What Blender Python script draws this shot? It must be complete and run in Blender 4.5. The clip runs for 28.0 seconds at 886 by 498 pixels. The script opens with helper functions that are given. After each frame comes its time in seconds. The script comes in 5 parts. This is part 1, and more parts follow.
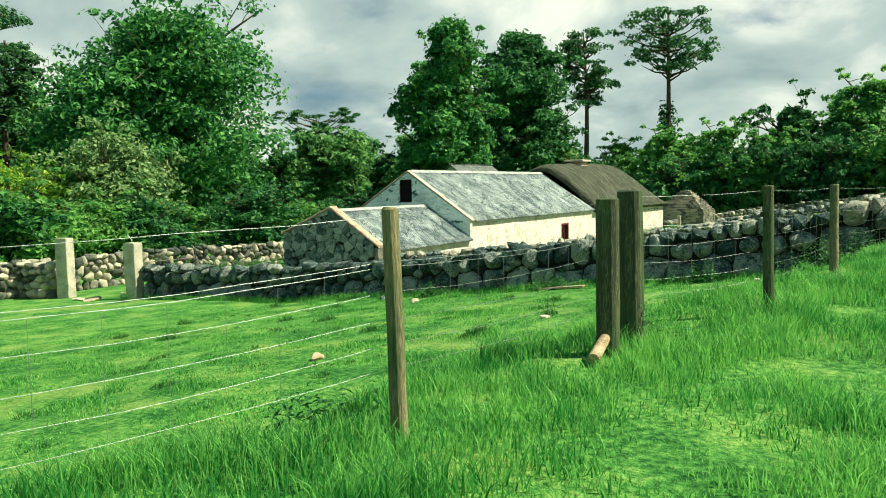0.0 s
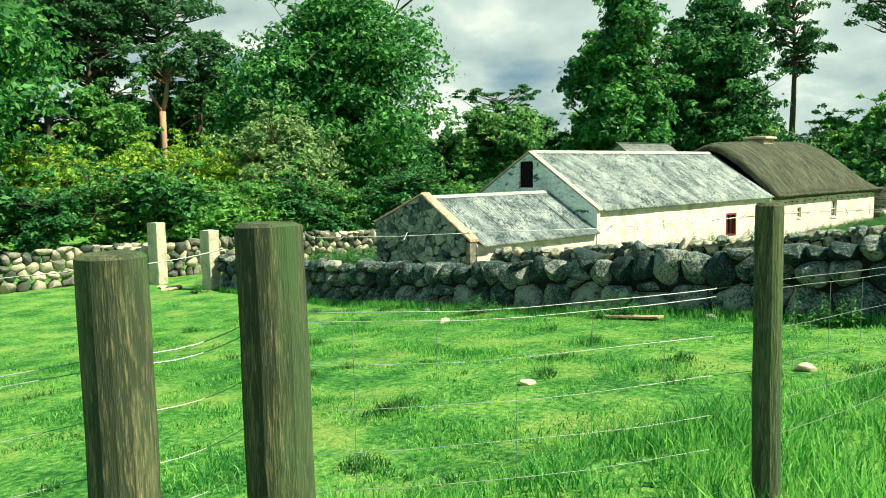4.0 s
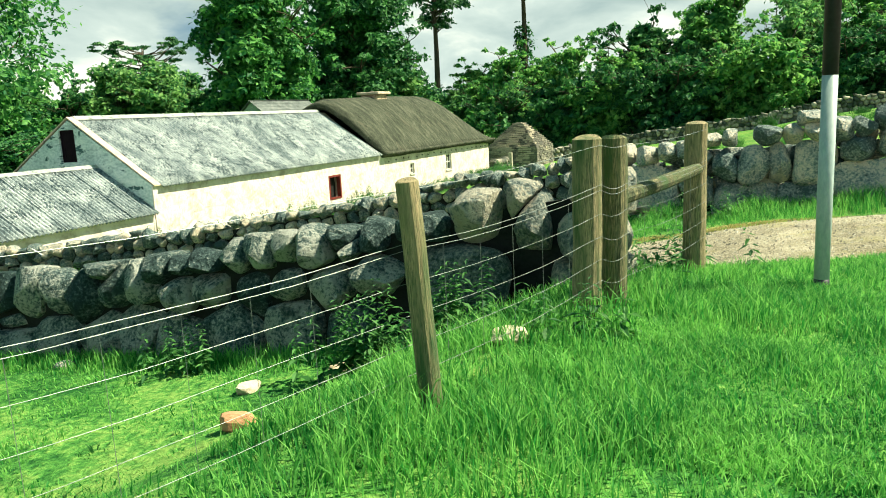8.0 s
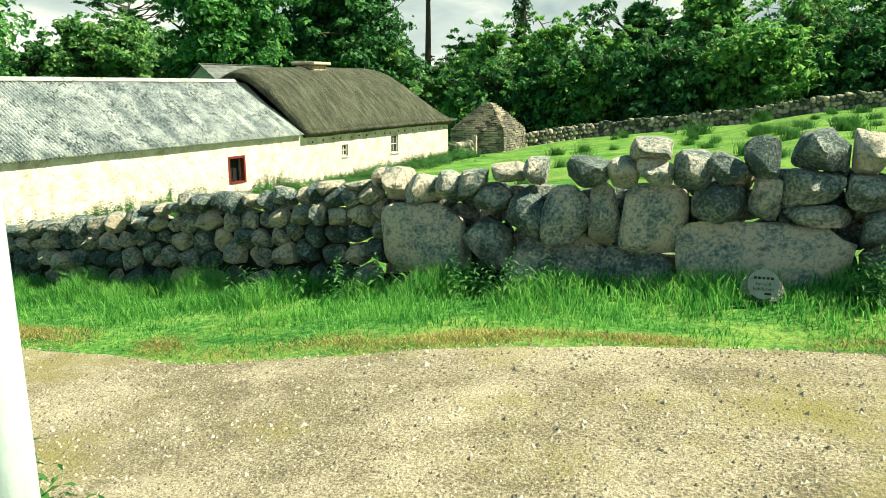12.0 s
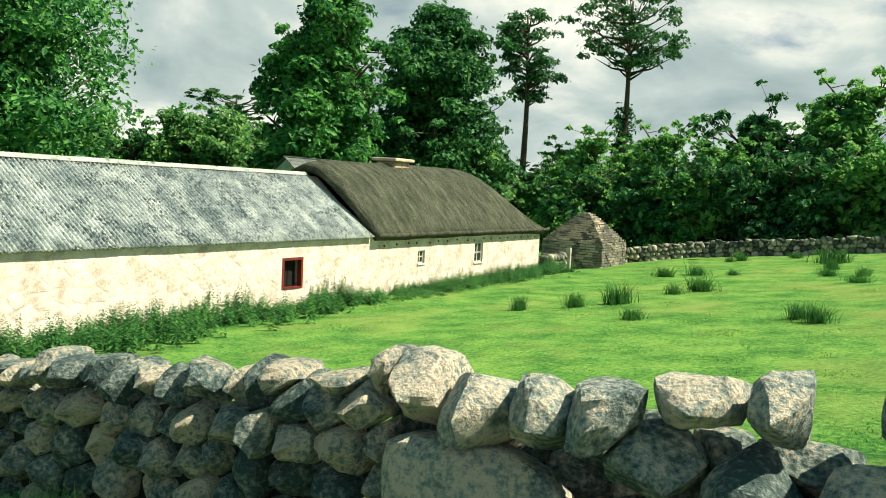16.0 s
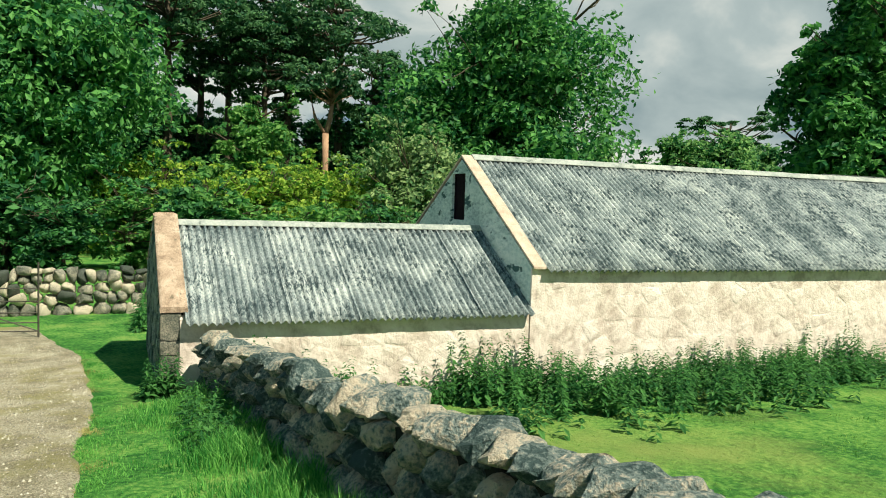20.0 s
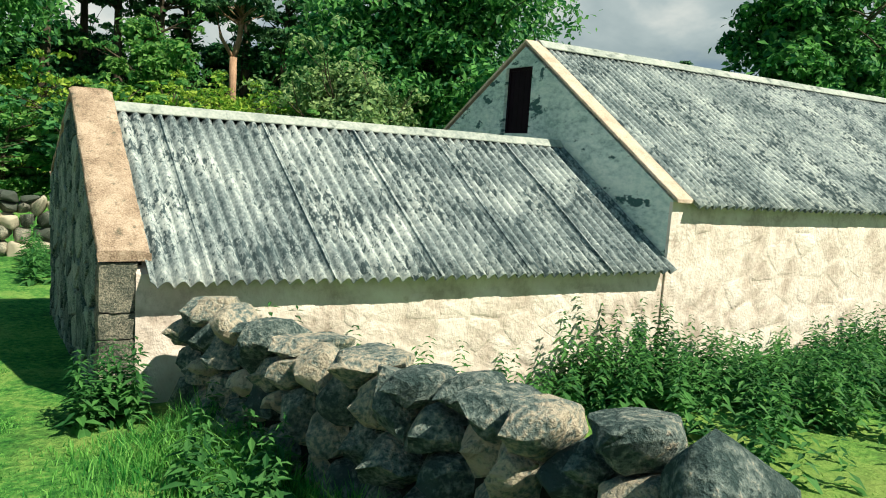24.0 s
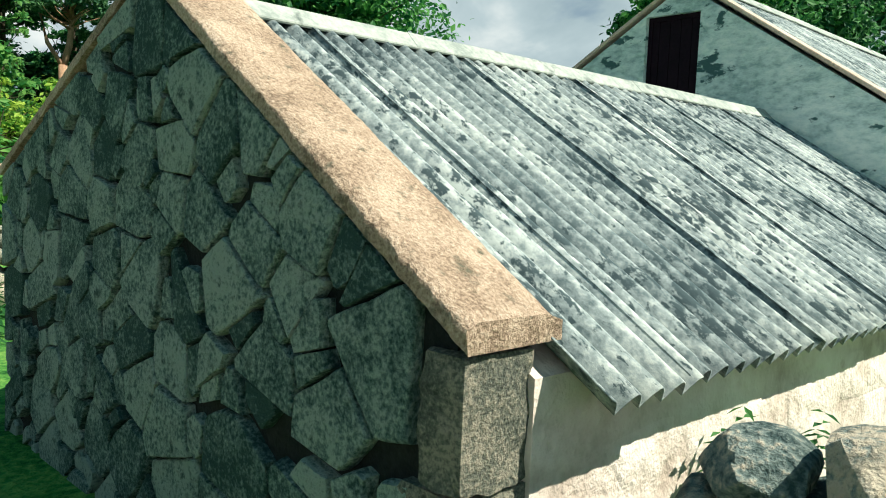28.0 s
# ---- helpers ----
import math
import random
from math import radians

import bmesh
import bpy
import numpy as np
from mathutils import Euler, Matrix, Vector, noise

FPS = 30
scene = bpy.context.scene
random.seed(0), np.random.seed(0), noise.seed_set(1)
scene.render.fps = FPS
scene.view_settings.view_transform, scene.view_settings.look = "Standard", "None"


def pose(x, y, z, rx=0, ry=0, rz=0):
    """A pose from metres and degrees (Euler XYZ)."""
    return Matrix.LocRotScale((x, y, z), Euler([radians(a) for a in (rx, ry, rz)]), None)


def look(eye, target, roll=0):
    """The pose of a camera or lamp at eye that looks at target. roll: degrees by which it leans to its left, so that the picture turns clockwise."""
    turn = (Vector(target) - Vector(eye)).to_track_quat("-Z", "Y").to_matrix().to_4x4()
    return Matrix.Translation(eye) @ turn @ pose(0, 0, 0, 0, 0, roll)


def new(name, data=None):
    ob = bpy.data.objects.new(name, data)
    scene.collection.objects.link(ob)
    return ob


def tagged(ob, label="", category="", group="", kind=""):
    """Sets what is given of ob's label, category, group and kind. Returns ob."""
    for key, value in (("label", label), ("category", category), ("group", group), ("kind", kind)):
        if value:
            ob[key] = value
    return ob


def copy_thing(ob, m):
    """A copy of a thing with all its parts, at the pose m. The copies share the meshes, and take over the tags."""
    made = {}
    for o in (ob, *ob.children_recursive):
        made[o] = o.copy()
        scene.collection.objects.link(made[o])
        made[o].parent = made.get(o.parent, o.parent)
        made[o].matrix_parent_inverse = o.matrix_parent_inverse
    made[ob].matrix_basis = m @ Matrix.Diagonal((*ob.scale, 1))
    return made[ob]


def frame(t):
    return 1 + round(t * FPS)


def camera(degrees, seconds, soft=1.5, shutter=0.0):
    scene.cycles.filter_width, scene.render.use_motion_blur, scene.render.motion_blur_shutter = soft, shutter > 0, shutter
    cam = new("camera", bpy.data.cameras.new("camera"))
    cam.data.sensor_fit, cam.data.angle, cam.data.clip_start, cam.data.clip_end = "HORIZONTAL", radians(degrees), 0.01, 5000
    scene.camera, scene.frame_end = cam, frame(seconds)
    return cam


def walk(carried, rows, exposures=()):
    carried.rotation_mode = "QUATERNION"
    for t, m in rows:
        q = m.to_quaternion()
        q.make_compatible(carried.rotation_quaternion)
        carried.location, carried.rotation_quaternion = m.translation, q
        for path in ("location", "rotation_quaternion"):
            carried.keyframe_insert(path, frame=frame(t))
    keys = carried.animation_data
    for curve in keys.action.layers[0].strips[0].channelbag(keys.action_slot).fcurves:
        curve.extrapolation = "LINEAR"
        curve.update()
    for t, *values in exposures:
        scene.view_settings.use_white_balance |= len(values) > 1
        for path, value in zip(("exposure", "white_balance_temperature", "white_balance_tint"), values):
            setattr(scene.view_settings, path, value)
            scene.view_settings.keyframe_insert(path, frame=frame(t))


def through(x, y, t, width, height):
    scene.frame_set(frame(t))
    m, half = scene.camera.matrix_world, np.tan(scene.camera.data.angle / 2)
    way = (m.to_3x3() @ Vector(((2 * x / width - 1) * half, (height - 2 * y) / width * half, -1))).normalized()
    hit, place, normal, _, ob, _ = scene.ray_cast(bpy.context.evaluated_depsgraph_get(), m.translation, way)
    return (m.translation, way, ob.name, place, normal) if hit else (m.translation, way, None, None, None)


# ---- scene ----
cam = camera(62.0, 28.0, soft=1.0)
PATH = [
    (0, (16.744, -28.215, 4.348), (15.655, -26.546, 4.18), -0.9),
    (0.5, (16.609, -27.48, 4.348), (15.512, -25.819, 4.15), -0.6),
    (1, (16.567, -26.812, 4.386), (15.444, -25.169, 4.188), -0.8),
    (1.5, (16.626, -26.042, 4.422), (15.38, -24.49, 4.224), 0.2),
    (2, (16.581, -25.328, 4.441), (15.176, -23.923, 4.21), 0.6),
    (2.5, (16.747, -24.683, 4.418), (15.207, -23.43, 4.176), -0.1),
    (4.5, (16.673, -22.182, 4.515), (15.247, -20.796, 4.307), -1.4),
    (5, (16.669, -21.459, 4.579), (15.346, -19.975, 4.361), -2.0),
    (5.5, (16.937, -20.764, 4.585), (15.736, -19.182, 4.355), -2.6),
    (6, (17.149, -20.06, 4.574), (16.049, -18.405, 4.346), -1.8),
    (6.5, (17.311, -19.393, 4.599), (16.312, -17.679, 4.346), -2.4),
    (7, (17.605, -18.677, 4.573), (16.676, -16.929, 4.285), -2.7),
    (7.5, (17.852, -18.047, 4.526), (16.964, -16.286, 4.196), -1.9),
    (8, (18.136, -17.415, 4.594), (17.289, -15.638, 4.236), -2.9),
    (8.5, (18.524, -16.72, 4.605), (17.707, -14.927, 4.262), -2.4),
    (9, (18.801, -16.128, 4.593), (17.993, -14.328, 4.267), -2.5),
    (9.5, (19.027, -15.386, 4.65), (18.256, -13.572, 4.309), -4.0),
    (10, (19.349, -14.668, 4.692), (18.62, -12.84, 4.331), -3.2),
    (10.5, (19.551, -13.969, 4.689), (18.817, -12.152, 4.289), -2.5),
    (11, (19.657, -13.184, 4.751), (18.92, -11.38, 4.302), -1.5),
    (11.5, (19.823, -12.557, 4.82), (18.988, -10.793, 4.385), 0.7),
    (13.5, (19.546, -10.204, 4.934), (18.606, -8.493, 4.498), -1.9),
    (14, (19.331, -9.56, 4.923), (18.474, -7.808, 4.48), -0.5),
    (14.5, (19.059, -8.956, 4.948), (18.223, -7.171, 4.611), 2.2),
    (15, (18.661, -8.414, 4.908), (17.845, -6.599, 4.712), 3.1),
    (15.5, (18.246, -7.924, 4.835), (17.286, -6.177, 4.664), 3.4),
    (16, (17.674, -7.745, 4.794), (16.575, -6.083, 4.63), 3.0),
    (16.3, (17.388, -7.474, 4.716), (16.204, -5.868, 4.566), 2.7),
    (16.5, (17.004, -7.416, 4.721), (15.765, -5.852, 4.592), 2.1),
    (17, (16.456, -7.199, 4.598), (15.098, -5.731, 4.542), 1.2),
    (17.5, (15.827, -7.147, 4.471), (14.434, -5.715, 4.377), 1.5),
    (18, (15.156, -7.029, 4.353), (13.648, -5.721, 4.226), 1.7),
    (18.5, (14.429, -6.941, 4.247), (12.8, -5.787, 4.115), 1.0),
    (19, (13.675, -6.844, 4.144), (11.957, -5.826, 4.038), 0.6),
    (19.5, (12.982, -6.822, 4.054), (11.165, -5.987, 4.0), 1.9),
    (20, (12.287, -6.87, 3.974), (10.424, -6.153, 3.856), 1.8),
    (20.5, (11.631, -6.884, 3.827), (9.725, -6.296, 3.683), 1.8),
    (21, (10.959, -6.941, 3.748), (9.058, -6.334, 3.623), 2.1),
    (21.5, (10.213, -6.981, 3.635), (8.343, -6.282, 3.523), 1.6),
    (22, (9.509, -7.041, 3.521), (7.65, -6.315, 3.403), 2.2),
    (22.5, (8.804, -7.105, 3.392), (6.976, -6.307, 3.245), 2.1),
    (24.5, (5.987, -7.51, 3.16), (4.278, -6.501, 2.913), 4.2),
    (25, (5.336, -7.68, 3.072), (3.651, -6.626, 2.851), 4.2),
    (25.5, (4.715, -7.704, 2.96), (3.101, -6.54, 2.757), 5.3),
    (26, (4.087, -7.822, 2.89), (2.533, -6.577, 2.701), 4.7),
    (26.5, (3.455, -7.974, 2.861), (1.923, -6.703, 2.668), 3.0),
    (27, (2.814, -8.077, 2.798), (1.277, -6.806, 2.65), 3.3),
    (27.5, (2.136, -8.258, 2.707), (0.628, -6.953, 2.544), 3.9),
    (28, (1.466, -8.312, 2.636), (-0.014, -6.978, 2.46), 2.3),
]
# the film camera opens up over the dark wall and closes down before the white house
EXPOSURES = [(t, stops, kelvin, tint) for t, stops, kelvin, tint in ((0.0, 0.56, 5850, -7), (1.0, 0.78, 5900, -8), (2.0, 0.80, 5950, -9), (5.0, 0.80, 5950, -7), (8.0, 0.92, 6000, -5), (11.0, 0.82, 6100, -3), (14.0, 1.10, 6150, 0), (15.0, 0.94, 6100, 1), (16.0, 0.58, 5950, 0), (17.0, 0.26, 5850, 1), (20.0, 0.22, 5750, 1), (25.0, 0.28, 5650, 2), (27.0, 0.34, 5500, 2), (28.0, 0.48, 5450, 2))]
walk(cam, [(t, look(eye, target, roll)) for t, eye, target, roll in PATH], EXPOSURES)

# ---- light and sky ----
SUN = Vector((2.05, 1.15, 2.95)).normalized()
sun = new("sun", bpy.data.lights.new("sun", "SUN"))
sun.data.energy, sun.data.angle, sun.data.color = 7.0, radians(0.6), (1.0, 0.84, 0.60)
sun.matrix_world = look(SUN * 60, (0, 0, 0))

world = bpy.data.worlds.new("sky")
scene.world = world
world.use_nodes = True
wt = world.node_tree
wt.nodes.clear()


def wnode(kind, **values):
    n = wt.nodes.new(kind)
    for k, v in values.items():
        n.inputs[k].default_value = v
    return n


wout = wnode("ShaderNodeOutputWorld")
wbg = wnode("ShaderNodeBackground", Strength=0.58)
sky = wt.nodes.new("ShaderNodeTexSky")
sky.sky_type, sky.sun_disc = "NISHITA", False
sky.sun_elevation, sky.sun_rotation = math.asin(SUN.z), math.atan2(SUN.x, SUN.y)
dim = wnode("ShaderNodeVectorMath")
dim.operation = "SCALE"
dim.inputs["Scale"].default_value = 0.085
wt.links.new(sky.outputs[0], dim.inputs[0])
wco = wnode("ShaderNodeTexCoord")
wsep = wnode("ShaderNodeSeparateXYZ")
wt.links.new(wco.outputs["Generated"], wsep.inputs[0])
wadd = wnode("ShaderNodeMath")
wadd.operation, wadd.inputs[1].default_value = "ADD", 0.42
wt.links.new(wsep.outputs["Z"], wadd.inputs[0])
wmx = wnode("ShaderNodeMath")
wmx.operation, wmx.inputs[1].default_value = "MAXIMUM", 0.06
wt.links.new(wadd.outputs[0], wmx.inputs[0])
flat = wnode("ShaderNodeCombineXYZ")
for i, axis in enumerate("XY"):
    dv = wnode("ShaderNodeMath")
    dv.operation = "DIVIDE"
    wt.links.new(wsep.outputs[axis], dv.inputs[0])
    wt.links.new(wmx.outputs[0], dv.inputs[1])
    wt.links.new(dv.outputs[0], flat.inputs[i])
cover = wnode("ShaderNodeTexNoise", Scale=1.5, Detail=7.0, Roughness=0.54, Distortion=0.2)
wt.links.new(flat.outputs[0], cover.inputs["Vector"])
cramp = wnode("ShaderNodeValToRGB")
cramp.color_ramp.elements[0].position, cramp.color_ramp.elements[1].position = 0.36, 0.45
wt.links.new(cover.outputs["Fac"], cramp.inputs[0])
shade = wnode("ShaderNodeTexNoise", Scale=2.6, Detail=6.0, Roughness=0.52, Distortion=0.3)
wt.links.new(flat.outputs[0], shade.inputs["Vector"])
sramp = wnode("ShaderNodeValToRGB")
e = sramp.color_ramp.elements
e[0].position, e[0].color = 0.34, (0.46, 0.525, 0.505, 1)
e[1].position, e[1].color = 0.63, (1.30, 1.17, 0.98, 1)
mid = e.new(0.5)
mid.color = (0.74, 0.765, 0.695, 1)
wt.links.new(shade.outputs["Fac"], sramp.inputs[0])
wmix = wt.nodes.new("ShaderNodeMixRGB")
wt.links.new(cramp.outputs[0], wmix.inputs[0])
wt.links.new(dim.outputs[0], wmix.inputs[1])
wt.links.new(sramp.outputs[0], wmix.inputs[2])
high = wnode("ShaderNodeValToRGB")
high.color_ramp.elements[0].position, high.color_ramp.elements[0].color = 0.33, (1, 1, 1, 1)
high.color_ramp.elements[1].position, high.color_ramp.elements[1].color = 0.58, (0.09, 0.35, 0.46, 1)
wt.links.new(wsep.outputs["Z"], high.inputs[0])
wfade = wt.nodes.new("ShaderNodeMixRGB")
wfade.blend_type = "MULTIPLY"
wfade.inputs[0].default_value = 1.0
wt.links.new(wmix.outputs[0], wfade.inputs[1])
wt.links.new(high.outputs[0], wfade.inputs[2])
wt.links.new(wfade.outputs[0], wbg.inputs["Color"])
wt.links.new(wbg.outputs[0], wout.inputs[0])


# ---- materials ----
def material(name, colors, scale=3.0, rough=0.9, bump=0.3, fine=40.0, metal=0.0, spots=None, island=0.0, rand=0.0, stretch=(1, 1, 1), dist=0.02, spec=0.3, spot_scale=2.0, spot_pos=(0.55, 0.68), grain=0.75):
    """Base colour from two noises over object-space metres, with stains, per-piece variation and fine relief."""
    m = bpy.data.materials.new(name)
    m.use_nodes = True
    nt = m.node_tree
    b = nt.nodes["Principled BSDF"]
    b.inputs["Roughness"].default_value, b.inputs["Metallic"].default_value = rough, metal
    b.inputs["Specular IOR Level"].default_value = spec
    geo = nt.nodes.new("ShaderNodeNewGeometry")
    mp = nt.nodes.new("ShaderNodeMapping")
    mp.inputs["Scale"].default_value = stretch
    nt.links.new(geo.outputs["Position"], mp.inputs[0])

    def noise_tex(sc, detail=5.0):
        n = nt.nodes.new("ShaderNodeTexNoise")
        n.inputs["Scale"].default_value, n.inputs["Detail"].default_value, n.inputs["Roughness"].default_value = sc, detail, 0.65
        nt.links.new(mp.outputs[0], n.inputs["Vector"])
        return n
    n1, n2 = noise_tex(scale), noise_tex(fine)
    ramp = nt.nodes.new("ShaderNodeValToRGB")
    el = ramp.color_ramp.elements
    el[0].position, el[1].position = 0.32, 0.68
    el[0].color, el[1].color = (*colors[0], 1), (*colors[-1], 1)
    if len(colors) == 3:
        el.new(0.5).color = (*colors[1], 1)
    addn = nt.nodes.new("ShaderNodeMath")
    addn.operation = "MULTIPLY_ADD"
    addn.inputs[1].default_value = grain
    nt.links.new(n2.outputs["Fac"], addn.inputs[0])
    sub = nt.nodes.new("ShaderNodeMath")
    sub.operation, sub.inputs[1].default_value = "MULTIPLY_ADD", 0.9
    sub.inputs[2].default_value = 0.05 - grain / 2
    nt.links.new(n1.outputs["Fac"], sub.inputs[0])
    nt.links.new(sub.outputs[0], addn.inputs[2])
    last = addn.outputs[0]
    if island or rand:
        src = geo.outputs["Random Per Island"] if island else nt.nodes.new("ShaderNodeObjectInfo").outputs["Random"]
        k = nt.nodes.new("ShaderNodeMath")
        k.operation = "MULTIPLY_ADD"
        k.inputs[1].default_value = island or rand
        nt.links.new(src, k.inputs[0])
        off = nt.nodes.new("ShaderNodeMath")
        off.operation, off.inputs[1].default_value = "SUBTRACT", (island or rand) / 2
        nt.links.new(last, off.inputs[0])
        nt.links.new(off.outputs[0], k.inputs[2])
        last = k.outputs[0]
    nt.links.new(last, ramp.inputs[0])
    col = ramp.outputs[0]
    if spots:
        n3 = noise_tex(spot_scale, 8.0)
        r3 = nt.nodes.new("ShaderNodeValToRGB")
        r3.color_ramp.elements[0].position, r3.color_ramp.elements[1].position = spot_pos
        nt.links.new(n3.outputs["Fac"], r3.inputs[0])
        mx = nt.nodes.new("ShaderNodeMixRGB")
        nt.links.new(r3.outputs[0], mx.inputs[0])
        nt.links.new(col, mx.inputs[1])
        mx.inputs[2].default_value = (*spots, 1)
        col = mx.outputs[0]
    nt.links.new(col, b.inputs["Base Color"])
    if bump:
        bp = nt.nodes.new("ShaderNodeBump")
        bp.inputs["Strength"].default_value, bp.inputs["Distance"].default_value = bump, dist
        nt.links.new(addn.outputs[0], bp.inputs["Height"])
        nt.links.new(bp.outputs[0], b.inputs["Normal"])
    return m


def leafy(name, dark, light, through=0.35, scale=0.35):
    """Leaf material: diffuse with light let through, varied per leaf and over the crown."""
    m = material(name, [dark, light], scale=scale, rough=0.6, bump=0.0, fine=1.5, island=0.5, spec=0.25)
    nt = m.node_tree
    b, out = nt.nodes["Principled BSDF"], nt.nodes["Material Output"]
    tr = nt.nodes.new("ShaderNodeBsdfTranslucent")
    nt.links.new(b.inputs["Base Color"].links[0].from_socket, tr.inputs["Color"])
    mx = nt.nodes.new("ShaderNodeMixShader")
    mx.inputs[0].default_value = through
    nt.links.new(b.outputs[0], mx.inputs[1])
    nt.links.new(tr.outputs[0], mx.inputs[2])
    nt.links.new(mx.outputs[0], out.inputs["Surface"])
    return m


M_GRASS = material("pasture", [(0.020, 0.092, 0.018), (0.078, 0.225, 0.040), (0.20, 0.345, 0.075)], scale=1.1, fine=14.0, rough=0.85, bump=1.0, dist=0.06, spots=(0.22, 0.28, 0.075), spot_scale=0.55, spot_pos=(0.52, 0.80), spec=0.12, grain=1.0)
M_TRACK = material("gravel", [(0.175, 0.152, 0.10), (0.36, 0.318, 0.225), (0.56, 0.50, 0.38)], scale=1.3, fine=55.0, rough=0.95, bump=1.0, dist=0.03, spots=(0.30, 0.275, 0.105), spot_scale=0.8, spot_pos=(0.50, 0.68), grain=1.4)
M_STONE = material("granite_fieldstone", [(0.045, 0.075, 0.076), (0.195, 0.238, 0.228), (0.54, 0.465, 0.365)], scale=3.4, fine=30.0, bump=1.0, dist=0.05, rand=0.34, spots=(0.065, 0.096, 0.093), spot_scale=5.0, spot_pos=(0.57, 0.70), grain=1.05)
# paler copy of the fieldstone, with sunlight on the right stretch put into colour
M_STONE_LIT = material("lit_pale_granite", [(0.070, 0.105, 0.105), (0.265, 0.310, 0.298), (0.62, 0.545, 0.445)], scale=3.4, fine=30.0, bump=1.0, dist=0.05, rand=0.32, spots=(0.10, 0.135, 0.130), spot_scale=5.0, spot_pos=(0.58, 0.71), grain=1.05)
# end blocks of the paddock wall: sunlit tan painted into browner granite
M_STONE_END_LIT = material("sunlit_brown_granite", [(0.032, 0.054, 0.053), (0.140, 0.168, 0.158), (0.40, 0.37, 0.30)], scale=2.8, fine=30.0, bump=1.0, dist=0.05, rand=0.30, spots=(0.36, 0.30, 0.215), spot_scale=2.2, spot_pos=(0.61, 0.72), grain=1.0)
# granite darker and more blue-green than the field wall's
M_STONE_A = material("dark_teal_granite", [(0.014, 0.032, 0.033), (0.075, 0.115, 0.113), (0.36, 0.37, 0.33)], scale=3.2, fine=30.0, bump=1.0, dist=0.05, rand=0.34, spots=(0.020, 0.042, 0.042), spot_scale=5.0, spot_pos=(0.56, 0.68), grain=1.2)
# near-black filler that puts the shade between stones into colour
M_GAP_SHADE = material("gap_shade", [(0.003, 0.005, 0.005), (0.012, 0.015, 0.014)], scale=3, fine=30, bump=0.5)
M_RUBBLE = material("gable_granite", [(0.030, 0.068, 0.065), (0.140, 0.205, 0.190), (0.33, 0.40, 0.355)], scale=6.0, fine=46.0, bump=1.0, dist=0.03, rand=0.42, grain=1.2, spots=(0.055, 0.096, 0.090), spot_scale=12.0, spot_pos=(0.57, 0.68))
# mortar joints and peg holes, near-black so their shade sits in the colour
M_RECESS_SHADE = material("recess_shade", [(0.003, 0.006, 0.006), (0.016, 0.022, 0.020)], scale=2.5, fine=35, bump=0.7)
M_WHITE = material("whitewash", [(0.46, 0.375, 0.325), (0.70, 0.605, 0.55), (0.80, 0.715, 0.665)], scale=1.8, fine=7.0, bump=0.9, dist=0.06, spots=(0.47, 0.36, 0.30), spot_scale=4.2, spot_pos=(0.62, 0.76), rand=0.10, grain=0.5)
# whitewash with dark weathered spots, its base tinted bluish as painted gable shade
M_GABLE_SHADED = material("weathered_shade_tinted_whitewash", [(0.30, 0.40, 0.41), (0.56, 0.66, 0.65), (0.74, 0.80, 0.77)], scale=1.3, fine=11.0, bump=1.0, dist=0.04, spots=(0.06, 0.12, 0.125), spot_scale=3.2, spot_pos=(0.59, 0.625), stretch=(0.8, 1, 1.5), grain=0.9)
M_TIN = material("grey_corrugated_sheet", [(0.12, 0.152, 0.165), (0.275, 0.312, 0.323), (0.50, 0.53, 0.52)], scale=1.5, fine=26.0, rough=0.95, bump=0.25, rand=0.10, spec=0.05, stretch=(0.8, 1.25, 0.8), grain=0.9)


def mould(m, colour):
    """Dark mould on a sheet: small blots that run down the slope, gathered in large patches."""
    nt = m.node_tree
    b = nt.nodes["Principled BSDF"]
    was = b.inputs["Base Color"].links[0].from_socket
    geo = nt.nodes.new("ShaderNodeNewGeometry")

    def tex(scale, stretch, detail):
        mp = nt.nodes.new("ShaderNodeMapping")
        mp.inputs["Scale"].default_value = stretch
        n = nt.nodes.new("ShaderNodeTexNoise")
        n.inputs["Scale"].default_value, n.inputs["Detail"].default_value, n.inputs["Roughness"].default_value = scale, detail, 0.7
        nt.links.new(geo.outputs["Position"], mp.inputs[0])
        nt.links.new(mp.outputs[0], n.inputs["Vector"])
        return n.outputs["Fac"]
    blots, patches = tex(17.0, (0.6, 1.5, 0.6), 6.0), tex(1.4, (1, 1, 1), 4.0)
    both = nt.nodes.new("ShaderNodeMath")
    both.operation, both.inputs[1].default_value = "MULTIPLY_ADD", 0.5
    nt.links.new(patches, both.inputs[0])
    nt.links.new(blots, both.inputs[2])
    ramp = nt.nodes.new("ShaderNodeValToRGB")
    ramp.color_ramp.elements[0].position, ramp.color_ramp.elements[1].position = 0.778, 0.83
    nt.links.new(both.outputs[0], ramp.inputs[0])
    mx = nt.nodes.new("ShaderNodeMixRGB")
    nt.links.new(ramp.outputs[0], mx.inputs[0])
    nt.links.new(was, mx.inputs[1])
    mx.inputs[2].default_value = (*colour, 1)
    nt.links.new(mx.outputs[0], b.inputs["Base Color"])


